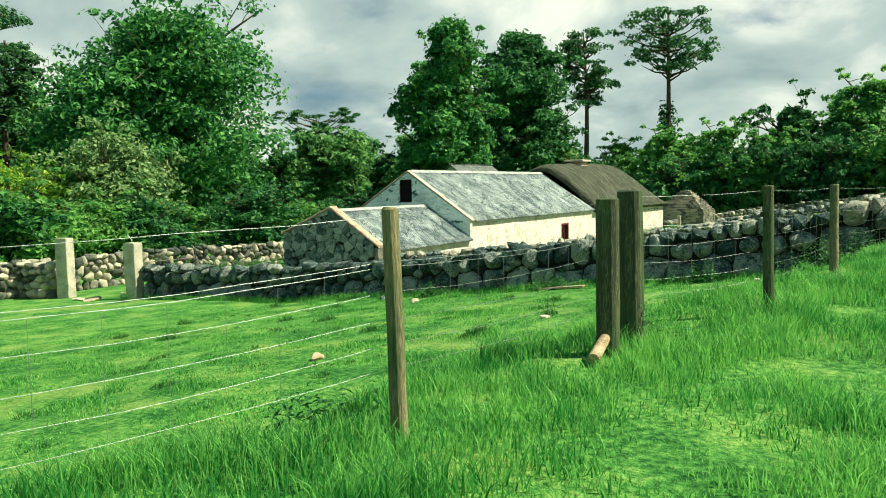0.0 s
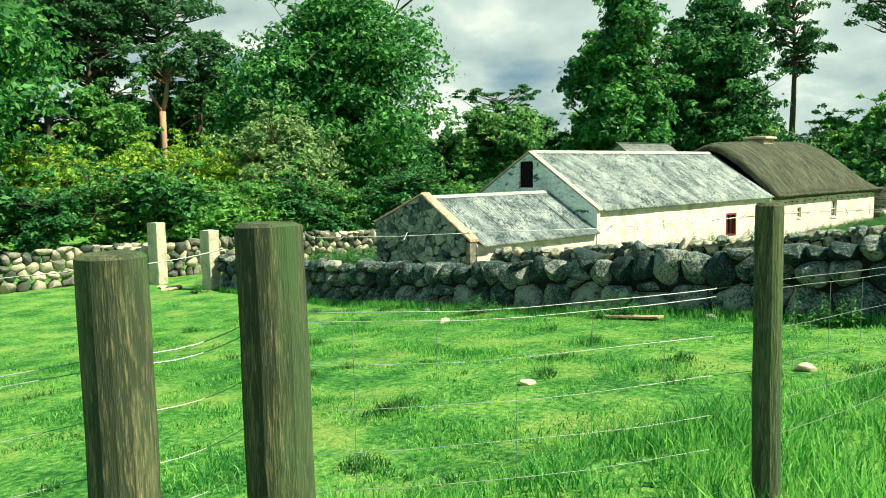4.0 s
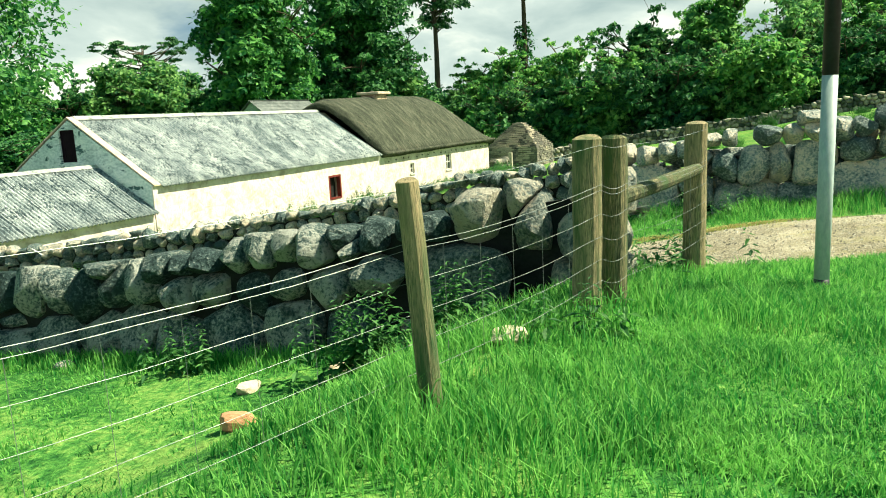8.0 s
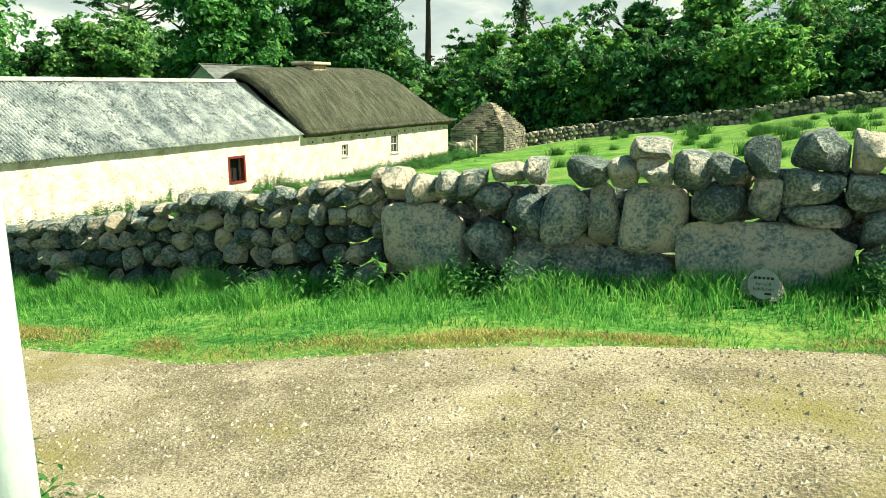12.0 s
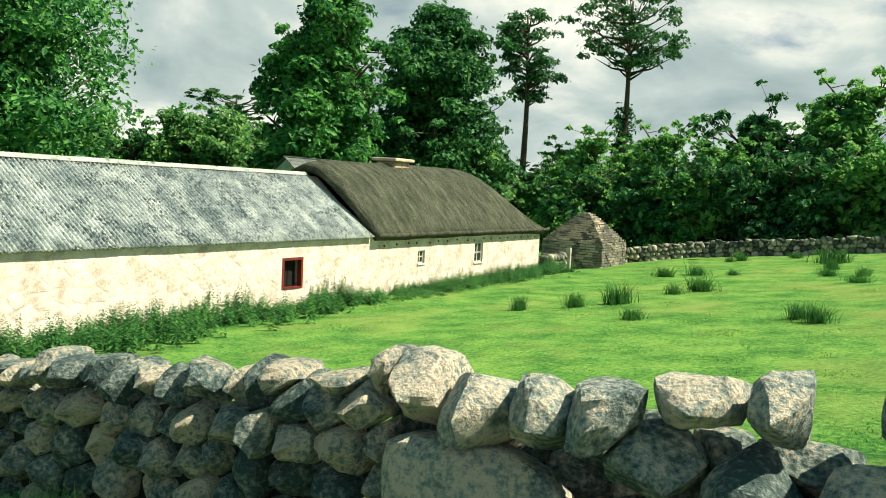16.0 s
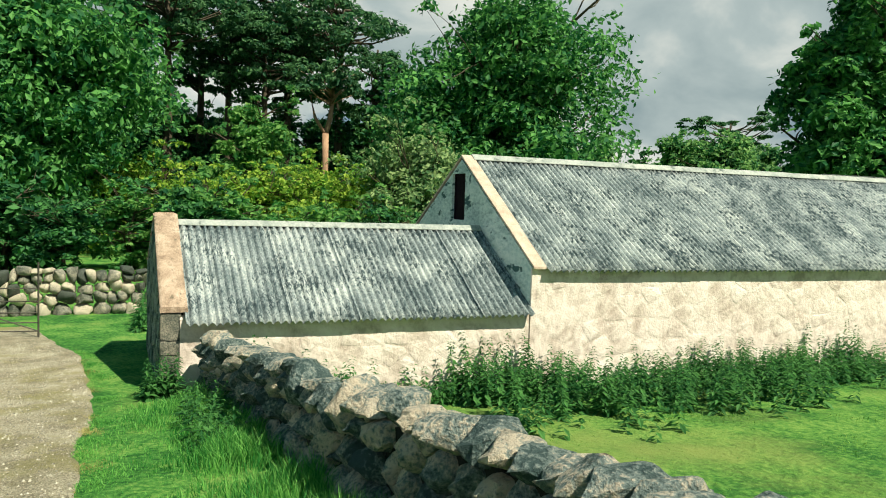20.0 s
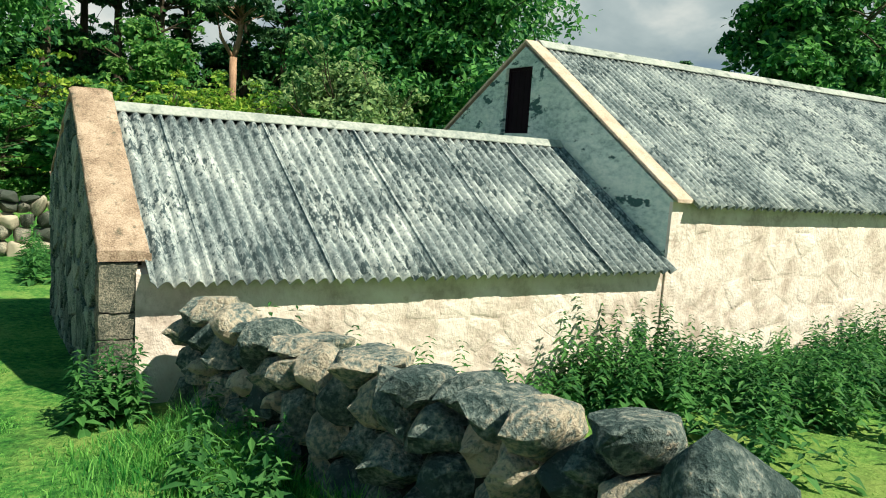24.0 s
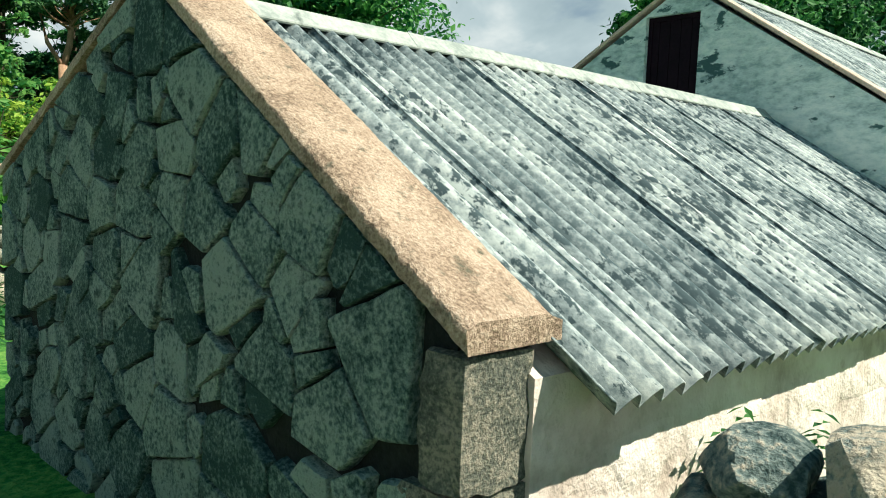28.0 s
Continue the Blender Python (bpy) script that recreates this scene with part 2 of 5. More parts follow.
mould(M_TIN, (0.062, 0.085, 0.096))
M_SLATE = material("grey_slates", [(0.05, 0.06, 0.06), (0.10, 0.115, 0.115), (0.17, 0.185, 0.18)], scale=2.0, fine=20.0, rough=0.7, bump=0.3, rand=0.2)
M_QUOIN = material("rough_corner_granite", [(0.05, 0.060, 0.052), (0.135, 0.14, 0.115), (0.32, 0.29, 0.23)], scale=4.0, fine=60.0, bump=1.0, dist=0.02, grain=1.0, rand=0.15, spots=(0.05, 0.06, 0.05), spot_scale=14.0, spot_pos=(0.58, 0.68))
M_RIDGE = material("ridge_capping", [(0.22, 0.25, 0.24), (0.44, 0.46, 0.43)], scale=3, fine=25, bump=0.2, rough=0.7, spots=(0.10, 0.12, 0.115), spot_scale=4, spot_pos=(0.56, 0.66))
M_COPE = material("concrete_coping", [(0.22, 0.155, 0.11), (0.44, 0.325, 0.24), (0.60, 0.47, 0.37)], scale=3.5, fine=70.0, bump=1.0, dist=0.02, spots=(0.14, 0.125, 0.09), spot_scale=11.0, spot_pos=(0.57, 0.68), grain=1.0)
M_COPE_W = material("limewashed_coping", [(0.40, 0.30, 0.23), (0.64, 0.52, 0.43)], scale=3.0, fine=40.0, bump=0.6)
M_THATCH = material("old_thatch", [(0.023, 0.029, 0.020), (0.058, 0.066, 0.045), (0.13, 0.135, 0.098)], scale=1.6, fine=26.0, bump=1.0, dist=0.06, stretch=(0.6, 2.2, 0.6), rough=1.0, spots=(0.16, 0.14, 0.10), spot_scale=0.9, spot_pos=(0.60, 0.80), grain=1.3)
M_WOOD = material("weathered_post", [(0.040, 0.052, 0.030), (0.145, 0.138, 0.076), (0.37, 0.29, 0.17)], scale=5.0, fine=45.0, bump=0.8, dist=0.01, stretch=(3, 3, 0.3), rand=0.3, spots=(0.050, 0.092, 0.036), spot_scale=2.5, spot_pos=(0.45, 0.62), grain=1.1)
M_LOG = material("split_pale_log", [(0.16, 0.115, 0.066), (0.36, 0.265, 0.165), (0.52, 0.41, 0.28)], scale=5.0, fine=45.0, bump=0.8, dist=0.01, stretch=(1, 1, 1), grain=1.0)
M_BARK = material("bark", [(0.04, 0.032, 0.022), (0.10, 0.08, 0.055)], scale=4, fine=20, bump=0.6, stretch=(2, 2, 0.4))
M_PINEBARK = material("pine_bark", [(0.26, 0.16, 0.10), (0.50, 0.32, 0.21)], scale=3, fine=20, bump=0.6, stretch=(2, 2, 0.4))
M_WIRE = material("galvanised_wire", [(0.135, 0.162, 0.16), (0.275, 0.295, 0.285)], scale=20, fine=80, metal=0.35, rough=0.45, bump=0.0)
M_POLE_W = material("white_pole_paint", [(0.26, 0.33, 0.34), (0.40, 0.47, 0.47)], scale=3, fine=30, rough=0.5, bump=0.05, spots=(0.07, 0.075, 0.075), spot_scale=6.0, spot_pos=(0.68, 0.72), stretch=(1.5, 1.5, 0.5))
M_POLE_K = material("black_pole_paint", [(0.010, 0.010, 0.018), (0.022, 0.022, 0.034)], scale=3, fine=30, rough=0.45, bump=0.05, spots=(0.4, 0.42, 0.42), spot_scale=5.0, spot_pos=(0.73, 0.76))
M_DOOR = material("dark_maroon_boards", [(0.005, 0.0025, 0.006), (0.012, 0.005, 0.011)], scale=4, fine=30, bump=0.2, rough=0.7, spec=0.1)
M_RED = material("red_window_frame", [(0.10, 0.015, 0.012), (0.19, 0.03, 0.022)], scale=6, fine=40, bump=0.2, rough=0.6)
M_FRAME_W = material("white_painted_wood", [(0.6, 0.58, 0.52), (0.75, 0.73, 0.68)], scale=6, fine=40, bump=0.1, rough=0.6)
M_DARK = material("dark_interior", [(0.006, 0.006, 0.006), (0.014, 0.013, 0.012)], scale=2, fine=10, bump=0)
M_IRON = material("dark_gate_iron", [(0.05, 0.05, 0.045), (0.12, 0.11, 0.09)], scale=8, fine=40, metal=0.5, rough=0.6, bump=0.1)
M_PLAQUE = material("slate_plaque", [(0.19, 0.22, 0.22), (0.30, 0.335, 0.33)], scale=8, fine=60, rough=0.5, bump=0.2)
M_INK = material("engraved_letters", [(0.012, 0.014, 0.014), (0.03, 0.03, 0.03)], scale=8, fine=60, bump=0)
M_PEBBLE = material("pale_field_rock", [(0.36, 0.28, 0.18), (0.55, 0.47, 0.36)], scale=5, fine=40, bump=0.5, rand=0.4)
M_GLASS = material("old_window_glass", [(0.015, 0.02, 0.02), (0.03, 0.035, 0.035)], scale=2, fine=8, rough=0.08, bump=0.0, spec=0.6)

M_BLADE = leafy("grass_blades", (0.045, 0.225, 0.040), (0.26, 0.56, 0.120), 0.5, 0.9)
M_DRY = leafy("dry_grass", (0.20, 0.18, 0.06), (0.50, 0.44, 0.17), 0.4, 0.7)
M_BLADE_DARK = leafy("rush_blades", (0.030, 0.115, 0.026), (0.085, 0.23, 0.045), 0.4, 0.6)
M_BLADE_FIELD = leafy("field_blades", (0.075, 0.21, 0.032), (0.27, 0.44, 0.085), 0.5, 0.5)
M_NETTLE = leafy("nettle_leaves", (0.026, 0.105, 0.028), (0.105, 0.265, 0.066), 0.42, 0.8)
M_LEAF = leafy("broad_leaves", (0.022, 0.115, 0.038), (0.150, 0.370, 0.085), 0.40)
M_LEAF_DARK = leafy("dark_leaves", (0.013, 0.075, 0.030), (0.090, 0.245, 0.066), 0.35)
M_LEAF_MID = leafy("woodland_leaves", (0.060, 0.195, 0.070), (0.28, 0.49, 0.150), 0.55)
M_LEAF_BRIGHT = leafy("fresh_leaves", (0.062, 0.215, 0.055), (0.25, 0.47, 0.115), 0.55)
M_LEAF_YELLOW = leafy("yellow_green_leaves", (0.11, 0.27, 0.030), (0.42, 0.56, 0.075), 0.48)
M_LEAF_GREY = leafy("grey_green_leaves", (0.10, 0.21, 0.085), (0.36, 0.49, 0.20), 0.48)
M_NEEDLE = leafy("pine_needles", (0.024, 0.095, 0.042), (0.11, 0.235, 0.088), 0.4)

M_FIELD = material("grazed_field", [(0.030, 0.112, 0.020), (0.092, 0.222, 0.038), (0.19, 0.32, 0.064)], scale=0.9, fine=12.0, rough=0.85, bump=1.0, dist=0.05, spots=(0.22, 0.275, 0.072), spot_scale=0.35, spot_pos=(0.48, 0.74), spec=0.12, grain=1.0)


# ---- mesh helpers ----
class Shape:
    """Collects vertices and faces for one mesh."""

    def __init__(self):
        self.v, self.f = [], []

    def box(self, x0, x1, y0, y1, z0, z1):
        n = len(self.v)
        self.v += [(x, y, z) for z in (z0, z1) for y in (y0, y1) for x in (x0, x1)]
        self.f += [tuple(n + i for i in q) for q in ((0, 2, 3, 1), (4, 5, 7, 6), (0, 1, 5, 4), (2, 6, 7, 3), (0, 4, 6, 2), (1, 3, 7, 5))]
        return self

    def prism(self, outline, a, b, axis=1):
        """Extrudes a 2D outline from a to b along an axis; the outline's two values are the other axes in order."""
        n, k = len(self.v), len(outline)
        for c in (a, b):
            for p in outline:
                q = list(p)
                q.insert(axis, c)
                self.v.append(tuple(q))
        self.f += [tuple(n + i for i in range(k))[::-1], tuple(n + k + i for i in range(k))]
        self.f += [(n + i, n + (i + 1) % k, n + k + (i + 1) % k, n + k + i) for i in range(k)]
        return self

    def tube(self, pts, radii, sides=8, cap=True):
        n = len(self.v)
        pts = [Vector(p) for p in pts]
        if not hasattr(radii, "__len__"):
            radii = [radii] * len(pts)
        for i, p in enumerate(pts):
            d = (pts[min(i + 1, len(pts) - 1)] - pts[max(i - 1, 0)]).normalized()
            a = d.orthogonal().normalized() if abs(d.z) > 0.95 else d.cross(Vector((0, 0, 1))).normalized()
            if abs(d.z) > 0.95:
                a = (Vector((1, 0, 0)) - d * d.x).normalized()
            c = d.cross(a)
            for s in range(sides):
                t = 2 * math.pi * s / sides
                self.v.append(tuple(p + (a * math.cos(t) + c * math.sin(t)) * radii[i]))
        for i in range(len(pts) - 1):
            for s in range(sides):
                u = (s + 1) % sides
                self.f.append((n + i * sides + s, n + i * sides + u, n + (i + 1) * sides + u, n + (i + 1) * sides + s))
        if cap:
            self.f.append(tuple(n + s for s in range(sides))[::-1])
            self.f.append(tuple(n + (len(pts) - 1) * sides + s for s in range(sides)))
        return self

    def grid(self, rows):
        n, w = len(self.v), len(rows[0])
        for r in rows:
            self.v += [tuple(p) for p in r]
        self.f += [(n + i * w + j, n + i * w + j + 1, n + (i + 1) * w + j + 1, n + (i + 1) * w + j) for i in range(len(rows) - 1) for j in range(w - 1)]
        return self

    def mesh(self, name, mat, smooth=False):
        me = bpy.data.meshes.new(name)
        me.from_pydata(self.v, [], self.f)
        me.materials.append(mat)
        if smooth:
            me.shade_smooth()
        me.update()
        return me


def part(name, shape, mat, parent=None, label="", smooth=False):
    ob = new(name, shape.mesh(name, mat, smooth) if isinstance(shape, Shape) else shape)
    if parent:
        ob.parent = parent
    if label:
        ob["label"] = label
    return ob


def bevelled(ob, width=0.015, segments=2):
    m = ob.modifiers.new("worn_edges", "BEVEL")
    m.width, m.segments, m.limit_method = width, segments, "ANGLE"
    return ob


def empty(name, label, category, group="", kind="", at=(0, 0, 0)):
    ob = new(name)
    ob.location = at
    return tagged(ob, label, category, group, kind)


def curve(x, xs, ys):
    return float(np.interp(x, xs, ys))


def smoothstep(a, b, x):
    t = min(max((x - a) / (b - a), 0), 1)
    return t * t * (3 - 2 * t)


# ---- ground ----
LANE_X = (-400, -60, -12, -6, 0, 4, 8, 12, 15, 18, 25, 60, 400)
LANE_Z = (-2.5, -0.8, 0.35, 0.62, 0.88, 1.3, 1.72, 2.18, 2.5, 3.02, 3.6, 5.5, 14)
FIELD_X = (-400, -60, -10, 0, 6.5, 11, 15.5, 20, 25, 60, 400)
FIELD_Z = (-2.5, -0.9, 0.25, 0.48, 0.98, 1.5, 2.05, 2.85, 3.4, 6.0, 15)


FENCE_Y = (-34, -27.2, -24.54, -22.0, -19.57, -17.05, -14.45, -12.5, -10.5)
FENCE_X = (12.2, 13.5, 14.04, 14.42, 15.03, 15.76, 16.5, 16.9, 17.25)


def fence_x(y):
    return curve(y, FENCE_Y, FENCE_X)


def ground_z(x, y):
    lane, field = curve(x, LANE_X, LANE_Z), curve(x, FIELD_X, FIELD_Z) + 0.35 * smoothstep(20, 45, y) * smoothstep(0, 6, x)
    z = lane + (field - lane) * smoothstep(-5.4, -3.6, y)
    # the fenced verge stands on a bank above the paddock
    edge = fence_x(y)
    bank = smoothstep(edge - 2.3, edge - 0.1, x) * smoothstep(-9.4, -10.9, y) * (1 - smoothstep(20, 24, x))
    z += (max(z, 2.86 + 0.27 * smoothstep(-24, -14, y)) - z) * bank
    z -= 0.20 * math.exp(-((x - 19.6) / 2.2) ** 2 - ((y + 5.9) / 0.8) ** 2)
    rough = noise.noise((x * 0.35, y * 0.35, 3.1)) * 0.05 + noise.noise((x * 1.3, y * 1.3, 7.7)) * 0.018
    return z + rough * (1 if abs(y + 8.2) > 1.6 else 0.4)


def axis_steps(lo, hi, fine_lo, fine_hi, step):
    a = list(np.arange(fine_lo, fine_hi, step))
    d, x = step, fine_lo
    while x > lo:
        d *= 1.25
        x -= d
        a.insert(0, x)
    d, x = step, a[-1]
    while x < hi:
        d *= 1.25
        x += d
        a.append(x)
    return a


gx, gy = axis_steps(-700, 700, -14, 27, 0.4), axis_steps(-700, 900, -32, 16, 0.4)
ground = part("ground", Shape().grid([[(x, y, ground_z(x, y)) for x in gx] for y in gy]), M_GRASS, smooth=True)
tagged(ground, "uneven bright green pasture sloping down to the farm", "ground", kind="structure")
fx, fy = [x for x in gx if 0.15 < x < 130], [y for y in gy if -4.3 < y < 44]
field = part("field", Shape().grid([[(x, y, ground_z(x, y) + 0.008) for x in fx] for y in fy]), M_FIELD, smooth=True)
tagged(field, "grazed yellow-green field behind the boulder wall", "field", kind="structure")

# ---- the lane ----
def lane_edge(x):
    """The two edges of the gravel lane at x."""
    w = noise.noise((x * 0.5, 1.7, 0.3)) * 0.35 + noise.noise((x * 2.1, 4.2, 0.3)) * 0.16
    lo = curve(x, (-9, -4, 0, 6, 12, 16, 18, 19.4, 20.1, 20.7, 22, 30, 60), (-11.6, -10.4, -9.6, -9.9, -10.2, -10.15, -10.0, -9.55, -9.85, -10.7, -12.4, -12, -8))
    hi = curve(x, (-9, -4, 0, 6, 12, 16, 18, 22, 60), (-10.0, -8.4, -7.8, -7.6, -7.6, -7.5, -7.15, -6.0, -1.2))
    return lo + w, hi + 0.08 - w * 0.5


rows = []
for x in np.arange(-9, 60, 0.2):
    lo, hi = lane_edge(x)
    rows.append([(x, lo + (hi - lo) * k / 16, ground_z(x, lo + (hi - lo) * k / 16) + (0.032 if 0 < k < 16 else -0.03)) for k in range(17)])
lane = part("lane", Shape().grid([r[::-1] for r in rows]), M_TRACK, smooth=True)
tagged(lane, "worn gravel farm lane with grassy edges", "lane", kind="structure")


def branch_edge(y):
    """The two edges of the trodden gravel strip that leaves the lane beside the verge."""
    w = noise.noise((y * 0.9, 6.1, 0.3)) * 0.16 + noise.noise((y * 3.0, 2.2, 0.3)) * 0.07
    lo = curve(y, (-26, -18, -15, -13, -11.7, -11.1), (18.3, 18.5, 18.85, 19.15, 19.42, 20.3))
    hi = curve(y, (-26, -18, -11.1), (20.4, 21.0, 21.6))
    return lo + w, hi - w


rows = []
for y in np.arange(-26, -11.05, 0.2):
    lo, hi = branch_edge(y)
    rows.append([(lo + (hi - lo) * k / 12, y, ground_z(lo + (hi - lo) * k / 12, y) + (0.024 if 0 < k < 12 else -0.03)) for k in range(13)])
branch = part("footpath", Shape().grid(rows), M_TRACK, smooth=True)
tagged(branch, "trodden gravel strip beside the fenced verge", "path", kind="structure")


def on_branch(x, y):
    return -26 < y < -11.1 and branch_edge(y)[0] + 0.08 < x < branch_edge(y)[1] - 0.08

# ---- buildings: barn corner at the origin, ridge along y, gables slightly skewed ----
SKEW = 0.055


def skew(y):
    return curve(y, (-0.5, 14.0), (SKEW, 0.108))


def skewed(shape):
    shape.v = [(x, y + skew(y) * x, z) for x, y, z in shape.v]
    return shape


def wall_panels(shape, axis, at0, at1, u0, u1, z0, z1, holes):
    """A wall with rectangular openings through it. axis 0: the wall's faces are x = at0, at1 and u is y; axis 1: the other way round."""
    line = [(u0, z0), (u1, z0), (u1, z1)]
    for h0, h1, hz0, hz1 in sorted(holes)[::-1]:
        m = (h0 + h1) / 2
        line += [(m, z1), (m, hz1), (h1, hz1), (h1, hz0), (h0, hz0), (h0, hz1), (m - 1e-4, hz1), (m - 1e-4, z1)]
    return shape.prism(line + [(u0, z1)], at0, at1, axis)


def corrugated(name, parent, y0, y1, x_eave, z_eave, x_ridge, z_ridge, pitch, mat, sag=0.0):
    """One roofing sheet whose ribs run from eave to ridge."""
    s, depth = Shape(), 0.037
    dx, dz = x_ridge - x_eave, z_ridge - z_eave
    length = math.hypot(dx, dz)
    nx, nz = abs(dz) / length * (1 if x_eave > x_ridge else -1), abs(dx) / length
    count = int(round((y1 - y0) / pitch)) * 10
    rows = []
    for k in range(7):
        t = k / 6
        r = []
        for i in range(count + 1):
            y = y0 + (y1 - y0) * i / count
            h = depth * (2 * (0.5 + 0.5 * math.cos(2 * math.pi * i / 10)) ** 0.5 - 1) + noise.noise((y * 0.7, t * 3, z_eave)) * 0.012 - sag * math.sin(math.pi * t)
            r.append((x_eave + dx * t + nx * h, y, z_eave + dz * t + nz * h))
        rows.append(r)
    s.grid(rows)
    ob = part(name, skewed(s), mat, parent, smooth=True)
    so = ob.modifiers.new("sheet_thickness", "SOLIDIFY")
    so.thickness = 0.006
    return ob


barn = empty("barn", "long whitewashed stone barn with a grey corrugated roof", "barn")
annex = empty("annex", "low stone outbuilding with corrugated roof and coped gable", "outbuilding")
house = empty("cottage", "whitewashed thatched cottage with small windows", "cottage")

# barn walls
BX, BZ, RX, RZ, KX, KZ = 0.0, 2.86, -3.23, 5.02, -6.4, 3.05
s = Shape()
wall_panels(s, 0, -0.55, BX, 0.05, 14.0, -0.3, BZ, [(9.46, 10.42, 1.18, 2.23)])
part("front_wall", skewed(s), M_WHITE, barn, "rough whitewashed rubble wall")
s = Shape().box(KX, KX + 0.5, -0.08, 14.3, -0.3, KZ)
part("back_wall", skewed(s), M_WHITE, barn)
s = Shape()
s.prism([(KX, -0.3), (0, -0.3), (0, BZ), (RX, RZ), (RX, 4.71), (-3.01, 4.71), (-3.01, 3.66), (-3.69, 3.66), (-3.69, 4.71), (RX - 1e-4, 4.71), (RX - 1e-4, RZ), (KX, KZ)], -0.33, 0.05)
part("gable_wall", skewed(s), M_GABLE_SHADED, barn, "weathered limewashed gable with its bluish shade put into the colour")
s = Shape().prism([(KX, -0.3), (0, -0.3), (0, BZ), (RX, RZ), (KX, KZ)], 14.0, 14.3)
part("far_gable", skewed(s), M_WHITE, barn)
# loft door
s = Shape()
for i in range(5):
    w = 0.68 / 5
    s.box(-3.69 + i * w + 0.004, -3.69 + (i + 1) * w - 0.004, -0.25, -0.20, 3.66, 4.71)
door = part("loft_door", skewed(s), M_DOOR, barn, "dark maroon boarded loft door")
s = Shape().box(-3.69, -3.64, -0.27, -0.19, 3.66, 4.71).box(-3.06, -3.01, -0.27, -0.19, 3.66, 4.71).box(-3.64, -3.06, -0.27, -0.19, 4.66, 4.71)
part("door_frame", skewed(s), M_DOOR, door)
# coping along the gable
for name, xa, za, xb, zb in (("coping", 0.09, BZ - 0.03, RX, RZ + 0.06), ("coping", RX, RZ + 0.06, KX - 0.1, KZ)):
    n = 6
    for i in range(n):
        s = Shape()
        t0, t1 = i / n, (i + 1) / n
        p, q = (xa + (xb - xa) * t0, za + (zb - za) * t0), (xa + (xb - xa) * t1, za + (zb - za) * t1)
        s.prism([p, q, (q[0], q[1] + 0.055), (p[0], p[1] + 0.055)], -0.348 + random.uniform(-.006, .006), -0.06)
        bevelled(part(name, skewed(s), M_COPE_W, barn, "cream limewashed coping"), 0.012)
part("corner_plaster", skewed(Shape().box(-0.04, 0.006, -0.335, 0.05, -0.3, BZ - 0.02)), M_WHITE, barn, "whitewashed corner")
# roof sheets
PITCH = 0.134
for i in range(12):
    w = 14.05 / 12
    corrugated("roof_sheet", barn, -0.08 + i * w, -0.08 + (i + 1) * w, 0.17 + random.uniform(-.01, .01), BZ - 0.06 + 0.003 * (i % 2), RX, RZ + 0.05 + 0.003 * (i % 2), w / 9, M_TIN)
    corrugated("roof_sheet", barn, -0.08 + i * w, -0.08 + (i + 1) * w, KX - 0.15, KZ - 0.02 + 0.003 * (i % 2), RX, RZ + 0.05 + 0.003 * (i % 2), w / 9, M_TIN)


def ridge_cap(parent, y0, y1, xr, zr, n, w=0.17, drop=0.09):
    for i in range(n):
        a, b = y0 + (y1 - y0) * i / n, y0 + (y1 - y0) * (i + 1) / n + 0.04
        lift = 0.004 * (i % 2)
        s = Shape().prism([(xr - w, zr - drop + lift), (xr - 0.03, zr + 0.035 + lift), (xr + 0.03, zr + 0.035 + lift), (xr + w, zr - drop + lift), (xr + w - 0.01, zr - drop - 0.018 + lift), (xr, zr + 0.012 + lift), (xr - w + 0.01, zr - drop - 0.018 + lift)], a, b)
        bevelled(part("ridge_cap", skewed(s), M_RIDGE, parent), 0.006, 1)


ridge_cap(barn, -0.10, 14.0, RX, RZ + 0.10, 9)
# barn window
win = part("window_frame", skewed(Shape().box(-0.16, 0.015, 9.46, 9.55, 1.18, 2.23).box(-0.16, 0.015, 10.33, 10.42, 1.18, 2.23).box(-0.16, 0.015, 9.55, 10.33, 2.14, 2.23).box(-0.16, 0.03, 9.55, 10.33, 1.18, 1.24)), M_RED, barn, "peeling dark red window frame")
part("shutter", skewed(Shape().box(-0.30, -0.26, 9.55, 10.33, 1.24, 2.14).box(-0.26, -0.24, 9.97, 10.01, 1.24, 2.14)), M_DARK, win, "dark boarded opening")

# annex
AE, AEZ, AR, ARZ, AK, AKZ = -0.02, 1.98, -2.25, 3.44, -4.65, 2.42
s = Shape().prism([(AE - 0.5, -0.3), (AE, -0.3), (AE, AEZ + 0.055), (AE - 0.5, AEZ + 0.36)], -6.56, -0.34)
part("front_wall", skewed(s), M_WHITE, annex, "whitewashed rubble wall below the eave")
s = Shape().box(AK, AK + 0.5, -6.52, -0.34, -0.3, AKZ - 0.03)
part("back_wall", skewed(s), M_WHITE, annex)
# mortar backing, blackened to paint the shade in the rubble joints
gable_in = part("gable_wall", skewed(Shape().prism([(AK, -0.3), (AE - 0.10, -0.3), (AE - 0.10, AEZ + 0.17), (AR, ARZ + 0.135), (AK, AKZ + 0.13)], -6.80, -6.50)), M_RECESS_SHADE, annex, "dark granite rubble gable")
for i in range(5):
    w = 5.75 / 5
    y0 = -6.49 + (0 if i == 0 else 0.5 + (i - 1) * w)
    y1 = -6.49 + 0.5 + i * w if i < 5 else -0.34
    for eave, ez in ((0.17, AEZ - 0.005), (AK - 0.15, AKZ - 0.01)):
        corrugated("roof_sheet", annex, y0, y1 + 0.03, eave + random.uniform(-.012, .012) + (0.03 if i == 0 and eave > 0 else 0), ez + 0.004 * (i % 2), AR, ARZ + 0.06 + 0.004 * (i % 2), (y1 - y0) / max(1, round((y1 - y0) / PITCH)), M_TIN)
